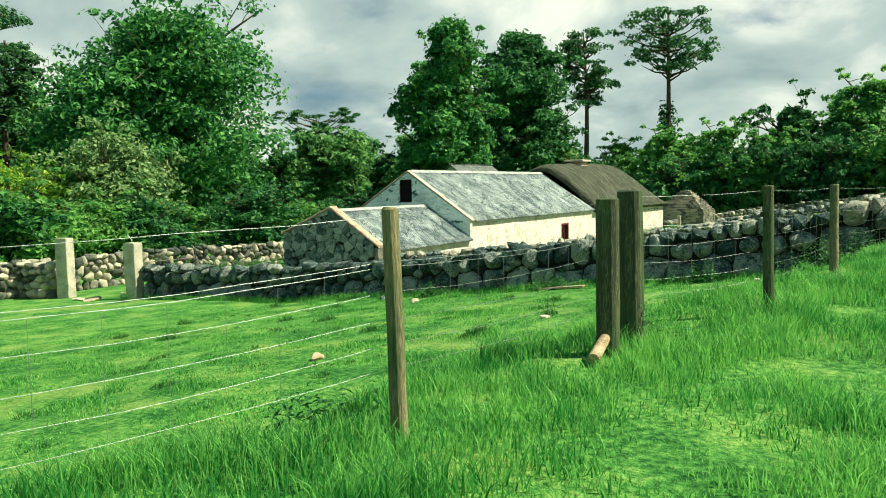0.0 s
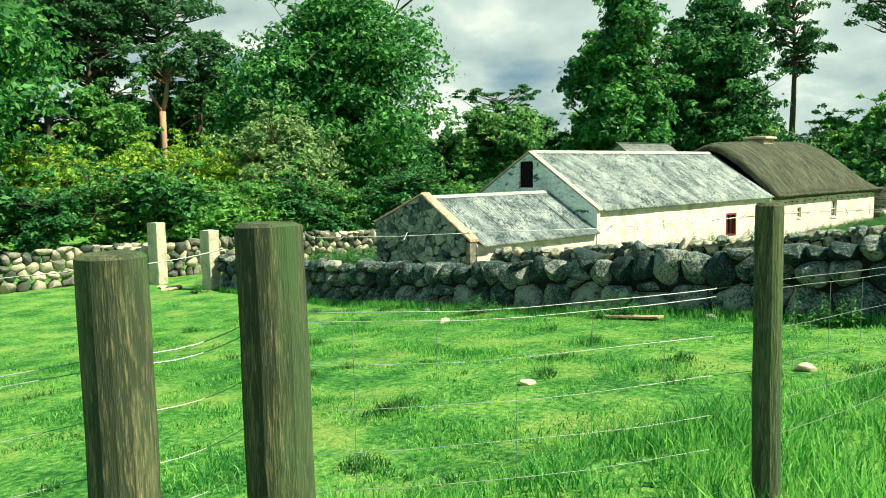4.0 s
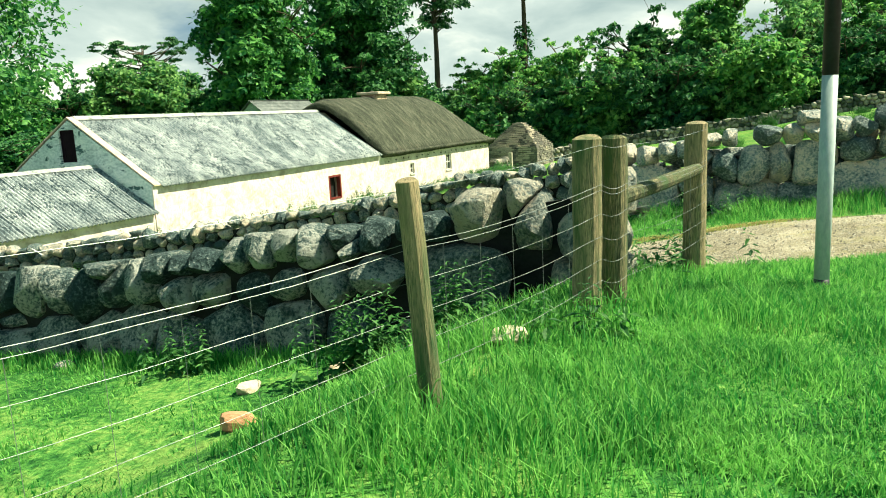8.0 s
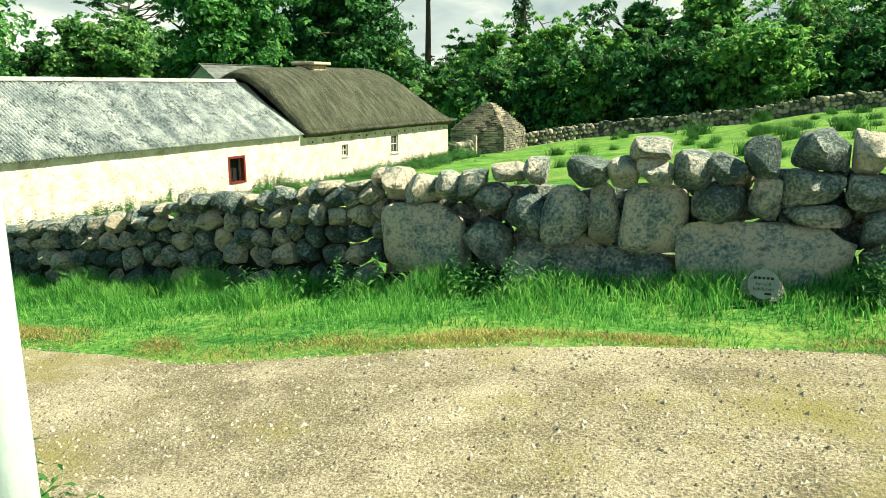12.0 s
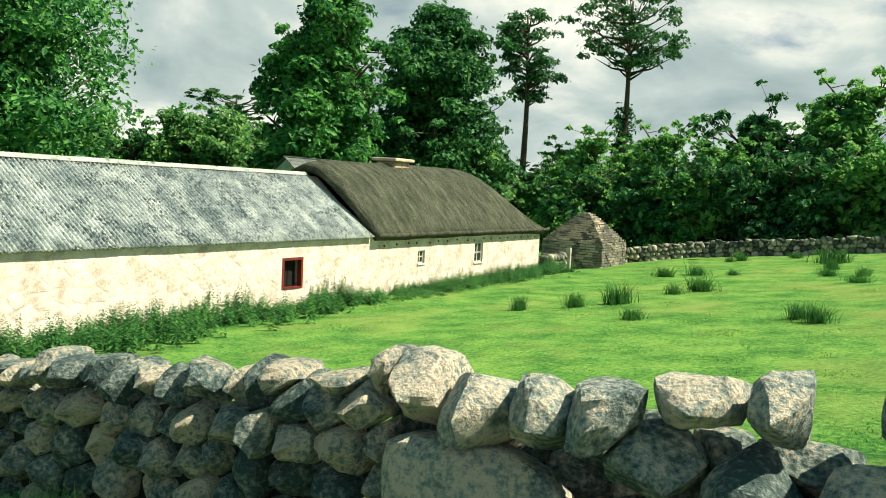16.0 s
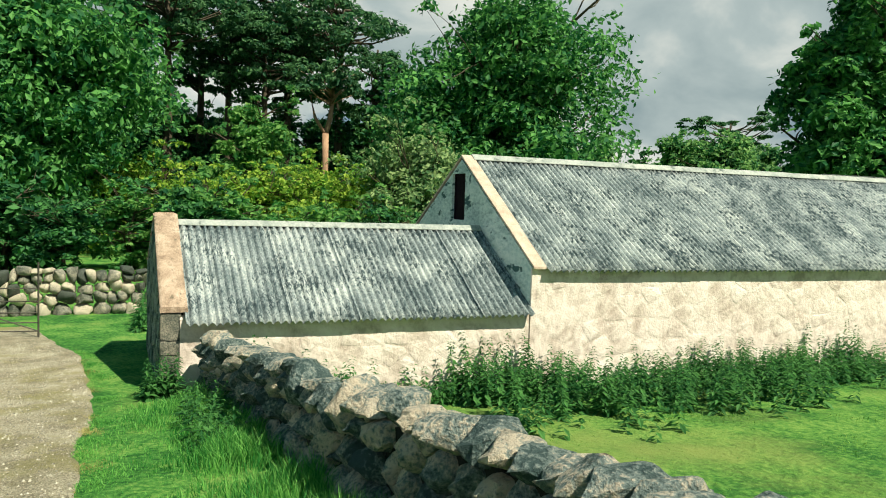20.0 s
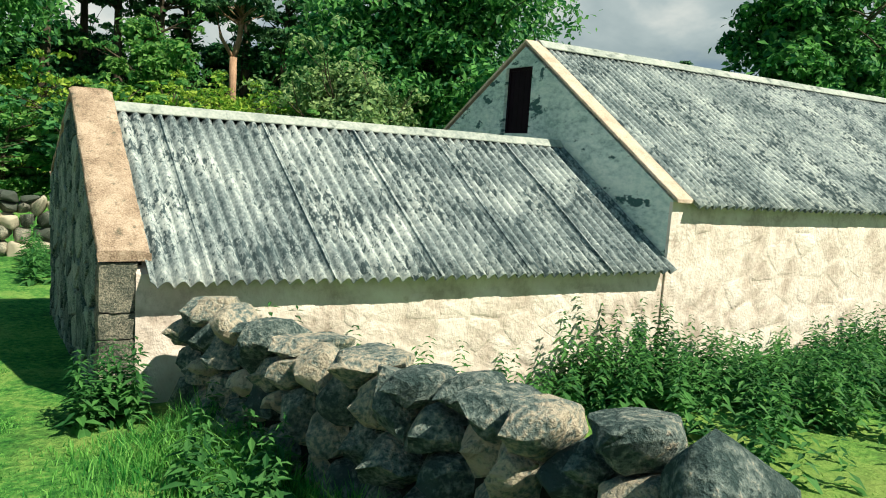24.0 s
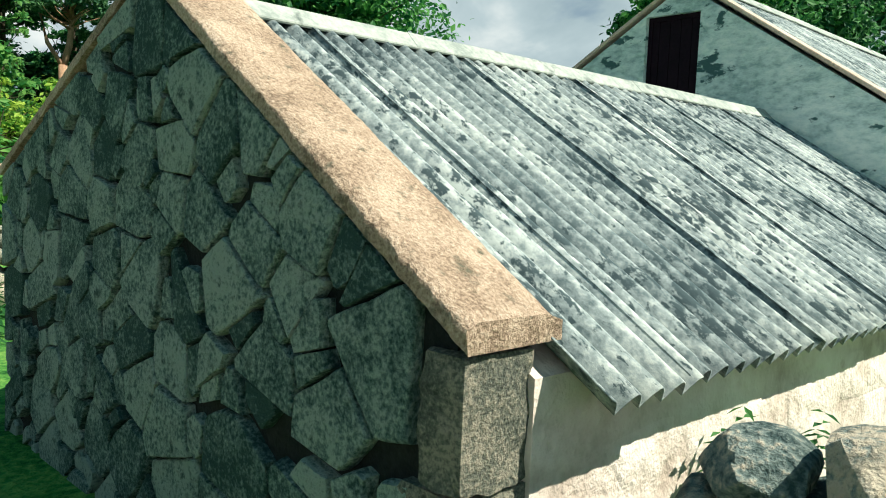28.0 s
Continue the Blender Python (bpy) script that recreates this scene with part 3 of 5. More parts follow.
for eave, ez in ((0.17, AEZ - 0.005), (AK - 0.15, AKZ - 0.01)):
    y0 = -6.49 + 0.5 + 4 * 5.75 / 5
    corrugated("roof_sheet", annex, y0, -0.34, eave, ez + 0.005, AR, ARZ + 0.065, (-0.34 - y0) / max(1, round((-0.34 - y0) / PITCH)), M_TIN)
ridge_cap(annex, -6.47, -0.34, AR, ARZ + 0.095, 5, 0.13, 0.065)
for xa, za, xb, zb in ((AE + 0.0, AEZ + 0.145, AR, ARZ + 0.13), (AR, ARZ + 0.13, AK - 0.08, AKZ + 0.13)):
    s, n = Shape(), 130
    rows = []
    for i in range(n + 1):
        t = i / n
        x, z = xa + (xb - xa) * t, za + (zb - za) * t
        j = noise.noise((x * 2.2, 0.2, z * 2)) * 0.010 + noise.noise((x * 14, 3.2, z * 9)) * 0.006 + noise.noise((x * 37, 6.1, z * 20)) * 0.005
        rows.append([(x, y, zz) for y, zz in ((-6.86 + j, z + 0.02), (-6.86 + j, z + 0.085 + j), (-6.82 + j, z + 0.105), (-6.52 + j, z + 0.105 - j), (-6.45 + j, z + 0.08), (-6.44 + j, z + 0.02), (-6.86 + j, z + 0.02))])
    s.grid(rows)
    s.f += [tuple(range(6)), tuple(len(s.v) - 7 + k for k in range(6))[::-1]]
    bevelled(part("coping", skewed(s), M_COPE, annex, "rough pinkish concrete coping"), 0.012)

# cottage
HOLES = [(17.12, 17.62, 1.62, 2.16), (21.66, 22.42, 1.42, 2.34)]
s = wall_panels(Shape(), 0, -0.55, 0.0, 14.3, 28.4, -0.4, 2.75, HOLES)
part("front_wall", skewed(s), M_WHITE, house, "smooth whitewashed wall with dark drip holes")
part("back_wall", skewed(Shape().box(-6.5, -6.0, 14.3, 28.4, -0.4, 2.75)), M_WHITE, house)
part("end_wall", skewed(Shape().box(-6.0, -0.55, 27.9, 28.4, -0.4, 2.75)), M_WHITE, house)
part("end_wall", skewed(Shape().prism([(-6.0, -0.4), (-0.55, -0.4), (-0.55, 2.75), (-3.23, 5.0), (-6.0, 2.9)], 14.32, 14.7)), M_WHITE, house)
for (a, b, c, d), bars in zip(HOLES, (1, 1)):
    w = part("window", skewed(Shape().box(-0.14, -0.08, a, a + 0.05, c, d).box(-0.14, -0.08, b - 0.05, b, c, d).box(-0.14, -0.08, a + 0.05, b - 0.05, d - 0.05, d).box(-0.14, -0.08, a + 0.05, b - 0.05, c, c + 0.05).box(-0.13, -0.09, (a + b) / 2 - 0.015, (a + b) / 2 + 0.015, c + 0.05, d - 0.05).box(-0.13, -0.09, a + 0.05, b - 0.05, (c + d) / 2 - 0.02, (c + d) / 2 + 0.02)), M_FRAME_W, house, "white painted sash window")
    part("pane", skewed(Shape().box(-0.116, -0.110, a + 0.05, b - 0.05, c + 0.05, d - 0.05)), M_GLASS, w)
    part("sill", skewed(Shape().box(-0.14, 0.05, a - 0.04, b + 0.04, c - 0.06, c)), M_FRAME_W, w)
# drip holes under the eave, near-black stubs with the holes' shade in their colour
for i in range(18):
    y = 14.8 + i * 0.76 + random.uniform(-.12, .12)
    z = 2.50 + random.uniform(-.05, .05)
    part("peg_hole", skewed(Shape().tube([(-0.02, y, z), (0.05, y, z - 0.02)], 0.035, 6)), M_RECESS_SHADE, house)

# thatch: a thick rounded coat, full at the barn end and swept down in a hip at the far end
s, rows = Shape(), []
NP = 28
for i in range(49):
    y = 14.05 + (28.75 - 14.05) * i / 48
    end = 1 - math.sqrt(max(0, 1 - ((y - 24.6) / 4.18) ** 2)) if y > 24.6 else 0
    first = 0.34 * (1 - math.sqrt(max(0, 1 - ((15.4 - y) / 1.36) ** 2))) if y < 15.4 else 0
    rz = 5.70 + 0.12 * smoothstep(16, 20, y) - first
    r = []
    for k in range(NP + 1):
        u = k / NP * 2 - 1
        side = abs(u)
        ex = -3.23 + u * 3.55
        prof = 1 - side ** 1.55
        z = 2.86 + (rz - 2.86) * prof * (1 - end)
        if end > 0:
            z = min(z, 2.86 + (rz - 2.86) * (1 - end) ** 0.9)
        z += noise.noise((ex * 0.8, y * 0.6, 1.0)) * 0.05 + noise.noise((ex * 3, y * 3, 2.0)) * 0.02
        r.append((ex, y, z))
    rows.append(r)
s.grid(rows)
thatch = part("thatched_roof", skewed(s), M_THATCH, house, "brown weathered straw thatch swept to a rounded hip", smooth=True)
so = thatch.modifiers.new("coat", "SOLIDIFY")
so.thickness, so.offset = 0.30, -1.0
# eave roll and ridge ropes
s = Shape().tube([(0.27 + noise.noise((0, y * 1.5, 0)) * 0.03, y, 2.86 + noise.noise((3, y * 1.2, 0)) * 0.03) for y in np.arange(14.1, 28.9, 0.3)], 0.09, 8)
part("eave_roll", skewed(s), M_THATCH, house, "bound straw eave roll", smooth=True)
# chimney
s = Shape().box(-3.62, -2.62, 18.95, 20.1, 5.2, 5.88)
chimney = bevelled(part("chimney", skewed(s), M_COPE, house, "low broad chimney with pale cap"), 0.08, 3)
s = Shape().box(-3.78, -2.46, 18.8, 20.25, 5.88, 6.03)
bevelled(part("chimney_cap", skewed(s), M_COPE_W, chimney), 0.05, 3)

# grey shed behind the cottage
shed = empty("slate_shed", "grey slate-roofed outbuilding behind the cottage", "shed")
s = Shape().prism([(-21.4, 0.0), (-16.2, 0.0), (-16.2, 4.3), (-18.8, 6.2), (-21.4, 4.3)], 27.8, 28.2)
part("gable_wall", s, M_RUBBLE, shed)
part("gable_wall", Shape().prism([(-21.4, 0.0), (-16.2, 0.0), (-16.2, 4.3), (-18.8, 6.2), (-21.4, 4.3)], 34.6, 35.0), M_RUBBLE, shed)
part("side_wall", Shape().box(-16.6, -16.2, 28.2, 34.6, 0, 4.3), M_RUBBLE, shed)
part("side_wall", Shape().box(-21.4, -21.0, 28.2, 34.6, 0, 4.3), M_RUBBLE, shed)
for sx in (1, -1):
    for k in range(9):
        t0, t1 = k / 9, (k + 1) / 9 + 0.03
        s = Shape()
        pa, pb = (-18.8 + sx * 2.95 * (1 - t0), 4.1 + 2.2 * t0), (-18.8 + sx * 2.95 * (1 - t1), 4.1 + 2.2 * t1)
        s.prism([pa, pb, (pb[0], pb[1] + 0.03), (pa[0], pa[1] + 0.06)], 27.6, 35.2)
        part("slate_course", s, M_SLATE, shed)

# ---- fitted stones ----
def clip(poly, px, pz, nx, nz):
    """Keeps the side of a polygon behind the line through (px, pz) with normal (nx, nz)."""
    out = []
    for i, a in enumerate(poly):
        b = poly[(i + 1) % len(poly)]
        da, db = (a[0] - px) * nx + (a[1] - pz) * nz, (b[0] - px) * nx + (b[1] - pz) * nz
        if da <= 0:
            out.append(a)
        if da * db < 0:
            t = da / (da - db)
            out.append((a[0] + (b[0] - a[0]) * t, a[1] + (b[1] - a[1]) * t))
    return out


def stone_cells(u0, u1, base, crest, size, rnd, fixed=(), taper=0.78, squash=0.85, jump=0.07, mix=0.16, vary=(0.75, 1.3), foot=1.28, small=0):
    """Outlines of stones that fill a wall between base(u) and crest(u), larger at the foot, with given blocks kept as they are."""
    seeds = []
    row, v = 0, 0.0
    top_v = max(crest(u) - base(u) for u in np.linspace(u0, u1, 40))
    while v < top_v + size:
        s = size * (foot - (foot - taper) * min(1, v / max(0.6, top_v)) ** 0.8)
        u = u0 + rnd.uniform(0, s)
        while u < u1:
            z = base(u) + v + s * squash * 0.45 + rnd.uniform(-0.22, 0.22) * s
            if z < crest(u) - 0.04:
                seeds.append((u + rnd.uniform(-.1, .1) * s, z, s * rnd.uniform(*vary)))
            u += s * rnd.uniform(0.8, 1.3)
        v += s * squash * 0.95
    for _ in range(small):
        u = rnd.uniform(u0, u1)
        z = rnd.uniform(base(u), crest(u))
        seeds.append((u, z, size * rnd.uniform(0.2, 0.4)))
    blocks = [((a + c) / 2, (b + d) / 2, a - 0.025, b - 0.025, c + 0.025, d + 0.025) for a, b, c, d in fixed]
    seeds = [q for q in seeds if not any(a < q[0] < c and b < q[1] < d for _, _, a, b, c, d in blocks)]
    cells = []
    for i, (u, z, s) in enumerate(seeds):
        r = max(s * 1.15, size * 1.5)
        poly = [(u - r, z - r), (u + r, z - r), (u + r, z + r), (u - r, z + r)]
        for j, (u2, z2, s2) in enumerate(seeds):
            du, dz = u2 - u, z2 - z
            dist = math.hypot(du, dz)
            if i == j or dist > 2.9 * size or dist < 1e-6:
                continue
            k = 0.5 + mix * (s - s2) / (s + s2)
            poly = clip(poly, u + du * k, z + dz * k, du / dist, dz / dist)
            if len(poly) < 3:
                break
        for _, _, a, b, c, d in blocks:
            if len(poly) < 3 or abs(u - (a + c) / 2) > 2 or abs(z - (b + d) / 2) > 2:
                continue
            gaps = ((a - u, a, 0, 1, 0), (u - c, c, 0, -1, 0), (b - z, 0, b, 0, 1), (z - d, 0, d, 0, -1))
            _, px, pz, nx, nz = max(gaps)
            poly = clip(poly, px, pz, nx, nz)
        if len(poly) < 3:
            continue
        cut = crest(u) + rnd.uniform(-jump, jump)
        lean = rnd.uniform(-0.25, 0.25) if jump else (crest(u + 0.05) - crest(u - 0.05)) / 0.1
        poly = clip(poly, u, cut, -lean, 1)
        poly = clip(poly, u, base(u) - 0.08, 0, -1)
        poly = clip(poly, u1, 0, 1, 0) if len(poly) > 2 else poly
        poly = clip(poly, u0, 0, -1, 0) if len(poly) > 2 else poly
        if len(poly) > 2:
            cells.append(poly)
    for _, _, a, b, c, d in blocks:
        w, h = (c - a), (d - b)
        k = [rnd.uniform(0.04, 0.20) for _ in range(8)]
        cells.append([(a, b + h * k[0]), (a + w * k[1], b), (c - w * k[2], b), (c, b + h * k[3]), (c, d - h * k[4]), (c - w * k[5], d), (a + w * k[6], d), (a, d - h * k[7])])
    return cells


def fitted_stone(poly, rnd, depth, round_face=0.42, sides=20, shrink=1.045, rough=0.06, soft=0.36, fine=True, facet=1.0, tilt=1.0):
    """A closed stone mesh round a polygon outline; u along the wall, -y out of it, z up. Returns (centre u, centre z, verts, faces)."""
    area = cu = cz = 0.0
    for (x0, z0), (x1, z1) in zip(poly, poly[1:] + poly[:1]):
        k = x0 * z1 - x1 * z0
        area += k
        cu += (x0 + x1) * k
        cz += (z0 + z1) * k
    if abs(area) < 0.0015:
        return None
    cu, cz = cu / (3 * area), cz / (3 * area)
    ring, around = [], sum(math.dist(p, q) for p, q in zip(poly, poly[1:] + poly[:1]))
    for p, q in zip(poly, poly[1:] + poly[:1]):
        m = max(1, round(sides * math.dist(p, q) / around))
        ring += [(p[0] + (q[0] - p[0]) * i / m - cu, p[1] + (q[1] - p[1]) * i / m - cz) for i in range(m)]
    sides = len(ring)
    ring = [tuple(ring[i - 1][k] * soft / 2 + ring[i][k] * (1 - soft) + ring[(i + 1) % sides][k] * soft / 2 for k in (0, 1)) for i in range(sides)]
    if area < 0:
        ring = ring[::-1]
    seed = rnd.uniform(0, 99)
    tilt_u, tilt_z = rnd.uniform(-.22, .22) * tilt, rnd.uniform(0.04, .56) * tilt
    size = (abs(area) / 2) ** 0.5
    half_u, half_z = (max(p[0] for p in ring) - min(p[0] for p in ring)) / 2, (max(p[1] for p in ring) - min(p[1] for p in ring)) / 2
    cuts = []
    for _ in range(15 if fine else 0):
        n = Vector((rnd.gauss(0, 0.8), rnd.choice((-1, -1, 1)) * abs(rnd.gauss(0.8, 0.4)), rnd.gauss(0, 0.8))).normalized()
        reach = math.sqrt((n.x * half_u) ** 2 + (n.y * depth) ** 2 + (n.z * half_z) ** 2)
        cuts.append((n, reach * rnd.uniform(0.67, 0.98)))
    rings = (-68, -46, -22, 0, 22, 46, 68) if fine else (-60, -20, 20, 60)
    verts = [(0, -depth, 0)]
    for a in rings:
        f = radians(a)
        k, d = math.cos(f) ** round_face, math.copysign(abs(math.sin(f)) ** 0.75, f)
        for s in range(sides):
            x, z = ring[s][0] * k * shrink, ring[s][1] * k * shrink
            y = depth * d + (tilt_u * x + tilt_z * z) * abs(d)
            n = noise.noise((x * 3.1 + seed, y * 3.1, z * 3.1)) * rough + noise.noise((x * 9 + seed, y * 9, z * 9)) * rough * 0.4
            p = Vector((x * (1 + n * 1.2), y + n * depth * 0.9, z * (1 + n * 1.2)))
            for c, h in cuts:
                over = p.dot(c) - h
                if over > 0:
                    p -= c * over * facet
            verts.append(tuple(p))
    verts.append((0, depth, 0))
    faces = [(0, 1 + (s + 1) % sides, 1 + s) for s in range(sides)]
    for r in range(len(rings) - 1):
        faces += [(1 + r * sides + s, 1 + r * sides + (s + 1) % sides, 1 + (r + 1) * sides + (s + 1) % sides, 1 + (r + 1) * sides + s) for s in range(sides)]
    last = len(verts) - 1
    faces += [(last, 1 + (len(rings) - 1) * sides + s, 1 + (len(rings) - 1) * sides + (s + 1) % sides) for s in range(sides)]
    return cu, cz, verts, faces


def stone_part(parent, made, at, turn, mat, name="stone", mirror=False):
    cu, cz, verts, faces = made
    me = bpy.data.meshes.new(name)
    me.from_pydata(verts, [], [f[::-1] for f in faces])
    me.materials.append(mat)
    me.shade_smooth()
    me.set_sharp_from_angle(angle=radians(21))
    ob = new(name, me)
    ob.parent = parent
    ob.matrix_basis = Matrix.LocRotScale(at, Euler((0, 0, turn)), None)
    return ob


def dry_wall(wall, base, crest, line, u0, u1, size, rnd, depth=0.26, fixed=(), mat=M_STONE, tight=1.045, facet=1.0, **kw):
    for poly in stone_cells(u0, u1, base, crest, size, rnd, fixed, **kw):
        if max(p[0] for p in poly) - min(p[0] for p in poly) > 0.62:
            made = fitted_stone(poly, rnd, depth, shrink=tight, facet=0.35, round_face=0.24, soft=0.10, sides=30, rough=0.09, tilt=1.5)
        else:
            made = fitted_stone(poly, rnd, depth * rnd.uniform(0.8, 1.2), shrink=tight, facet=facet)
        if not made:
            continue
        u = made[0]
        turn = math.atan2(line(u + 0.2) - line(u - 0.2), 0.4)
        stone_part(wall, made, (u, line(u) + rnd.uniform(-0.06, 0.06), made[1]), turn, M_STONE_END_LIT if mat is M_STONE_A and u > 15.2 else mat)


# thin near-black sheet inside a wall, so the gaps show as painted shade
def shade_core(wall, base, top, line, u0, u1, half):
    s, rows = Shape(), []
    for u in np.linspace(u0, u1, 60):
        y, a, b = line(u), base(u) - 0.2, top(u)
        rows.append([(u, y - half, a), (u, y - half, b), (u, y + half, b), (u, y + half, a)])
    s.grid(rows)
    part("hearting", s, M_GAP_SHADE, wall, "thin near-black sheet putting shade into the wall gaps")


rnd = random.Random(5)
B_X, B_Z = (0.3, 1.4, 3.0, 6.5, 8.4, 10.3, 11.1, 12.3, 13.0, 14.1, 14.6, 16.4, 18.4, 19.7, 24), (1.90, 1.95, 2.12, 2.50, 2.76, 3.0, 3.16, 3.41, 3.52, 3.63, 3.78, 4.03, 4.24, 4.42, 4.95)
wall_b = empty("field_wall", "rough grey granite boulder dry stone wall with gaps", "stone wall", kind="structure")


def b_line(x):
    return curve(x, (0.3, 3, 8.4, 14, 19, 24), (-6.15, -5.72, -5.2, -4.8, -4.62, -4.3))


def b_base(x):
    return ground_z(x, b_line(x) - 0.5)


def b_crest(x):
    return curve(x, B_X, B_Z)


B_BLOCKS = ((18.72, 2.95, 20.25, 3.60), (18.19, 3.26, 18.77, 3.94), (15.51, 2.78, 16.46, 3.57), (17.38, 3.28, 17.82, 3.86), (17.85, 3.27, 18.14, 3.90), (18.83, 3.62, 19.29, 3.92), (19.31, 3.65, 19.58, 4.02), (16.49, 2.95, 16.98, 3.53), (18.23, 4.17, 18.58, 4.36), (18.33, 3.94, 18.62, 4.17), (18.02, 3.90, 18.29, 4.17), (17.61, 3.87, 17.99, 4.16), (18.66, 3.93, 18.97, 4.25), (18.98, 3.93, 19.28, 4.24), (19.28, 4.03, 19.54, 4.40), (16.98, 2.68, 17.98, 3.27), (15.70, 2.50, 16.50, 2.77), (17.02, 3.30, 17.35, 3.84), (17.99, 2.72, 18.71, 3.25))
dry_wall(wall_b, b_base, b_crest, b_line, 0.3, 15.45, 0.26, rnd, 0.23, tight=1.0, mix=0.24, vary=(0.7, 1.35), foot=1.45, small=14)
dry_wall(wall_b, b_base, b_crest, b_line, 15.45, 24.6, 0.34, rnd, 0.25, B_BLOCKS, mat=M_STONE_LIT, tight=1.02, mix=0.24, vary=(0.7, 1.35), foot=1.4, small=8)
dry_wall(wall_b, b_base, lambda x: b_crest(x) - 0.30, lambda x: b_line(x) + 0.26, 15.3, 24.5, 0.30, rnd, 0.18, mix=0.2)
shade_core(wall_b, b_base, lambda x: b_base(x) + (b_crest(x) - b_base(x)) * (0.78 if x < 15 else 0.10), b_line, 0.6, 24.4, 0.03)

wall_a = empty("paddock_wall", "dark granite boulder wall with sunlit capstones", "stone wall", kind="structure")


def a_line(x):
    return curve(x, (-7.2, 0, 8, 14, 16.9), (-12.3, -11.75, -11.75, -11.55, -11.15))


def a_base(x):
    return ground_z(x, a_line(x) - 0.4)


def a_crest(x):
    return curve(x, (-7.2, -2.8, 1.8, 3.4, 10, 13.6, 15.7, 16.9), (1.75, 1.84, 2.1, 2.2, 3.0, 3.50, 3.90, 4.02))


A_BLOCKS = ((16.40, 3.70, 16.95, 4.06), (16.30, 3.33, 16.93, 3.70), (16.25, 2.85, 16.95, 3.33), (15.40, 3.45, 15.85, 3.92), (14.97, 2.75, 15.9, 3.42))
dry_wall(wall_a, a_base, a_crest, a_line, -6.3, 16.95, 0.36, rnd, 0.28, A_BLOCKS, mat=M_STONE_A, tight=0.98, facet=0.8, squash=0.9, taper=0.68, mix=0.26, vary=(0.7, 1.35), foot=1.7, small=24)
shade_core(wall_a, a_base, lambda x: a_base(x) + (a_crest(x) - a_base(x)) * 0.84, a_line, -6.1, 16.7, 0.03)


def far_wall(name, label, pts, height, size, seed, thick=0.28, near=False):
    """A wall seen from afar: its stones fitted in the same way but joined into one mesh."""
    rnd = random.Random(seed)
    root = empty(name, label, "stone wall", kind="structure")
    verts, faces = [], []
    for (xa, ya), (xb, yb) in zip(pts, pts[1:]):
        length, turn = math.hypot(xb - xa, yb - ya), math.atan2(yb - ya, xb - xa)

        def base(u):
            return ground_z(xa + (xb - xa) * u / length, ya + (yb - ya) * u / length)
        step = 8.0
        for k in range(int(math.ceil(length / step))):
            a, b = k * step, min(length, (k + 1) * step)
            for poly in stone_cells(a, b, base, lambda u: base(u) + height, size, rnd):
                made = fitted_stone(poly, rnd, thick, sides=12 if near else 8, rough=0.06, fine=near, round_face=0.26 if near else 0.4, soft=0.2, shrink=1.05)
                if made:
                    cu, cz, vs, fs = made
                    m = Matrix.LocRotScale((xa + (xb - xa) * cu / length, ya + (yb - ya) * cu / length, cz), Euler((0, 0, turn)), None)
                    n = len(verts)
                    verts += [tuple(m @ Vector(v)) for v in vs]
                    faces += [tuple(n + i for i in f)[::-1] for f in fs]
    me = bpy.data.meshes.new("stones")
    me.from_pydata(verts, [], faces)
    me.materials.append(M_STONE_FAR)
    me.shade_smooth()
    ob = new("stones", me)
    ob.parent = root
    tagged(ob, kind="stuff")
    return root


M_STONE_FAR = material("granite_wall_stones", [(0.055, 0.066, 0.055), (0.20, 0.195, 0.16), (0.46, 0.41, 0.32)], scale=2.2, fine=40.0, bump=0.6, island=0.55)
far_wall("gate_wall", "low granite wall beside a stone gatepost", [(-14.6, -13.9), (-10.6, -13.1)], 1.35, 0.34, 8, near=True)
far_wall("yard_wall", "pale granite dry stone wall round the yard", [(-12.2, 3.0), (-12.4, -11), (-12.9, -20), (-20, -40)], 1.4, 0.36, 9, near=True)
far_wall("upper_wall", "long grey dry stone wall below the wood", [(0.6, 38.0), (6, 42), (24, 43), (60, 46), (100, 50)], 1.02, 0.33, 10)


# rubble of the annex gable, and bulging stones under the whitewash
def face_stones(parent, cells, depth, place, turn, mat, rnd, **kw):
    for poly in cells:
        made = fitted_stone(poly, rnd, depth * rnd.uniform(0.75, 1.25), **kw)
        if made:
            stone_part(parent, made, place(made[0], made[1]), turn, mat)


rnd = random.Random(14)
turn = math.atan(SKEW)
face_stones(gable_in, stone_cells(AK + 0.02, AE - 0.24, lambda u: 0.55, lambda u: (ARZ + 0.14 - (u - AR) / (AE - AR) * (ARZ - AEZ - 0.01) if u > AR else ARZ + 0.14 - (AR - u) / (AR - AK) * (ARZ - AKZ)), 0.40, rnd, taper=0.85, squash=0.80, jump=0.0, mix=0.42, vary=(0.6, 1.4), small=110), 0.05, lambda u, z: (u, -6.815 + SKEW * u, z), turn, M_RUBBLE, rnd, round_face=0.06, soft=0.10, shrink=0.955, rough=0.09, facet=0.0, sides=28, tilt=0.10)
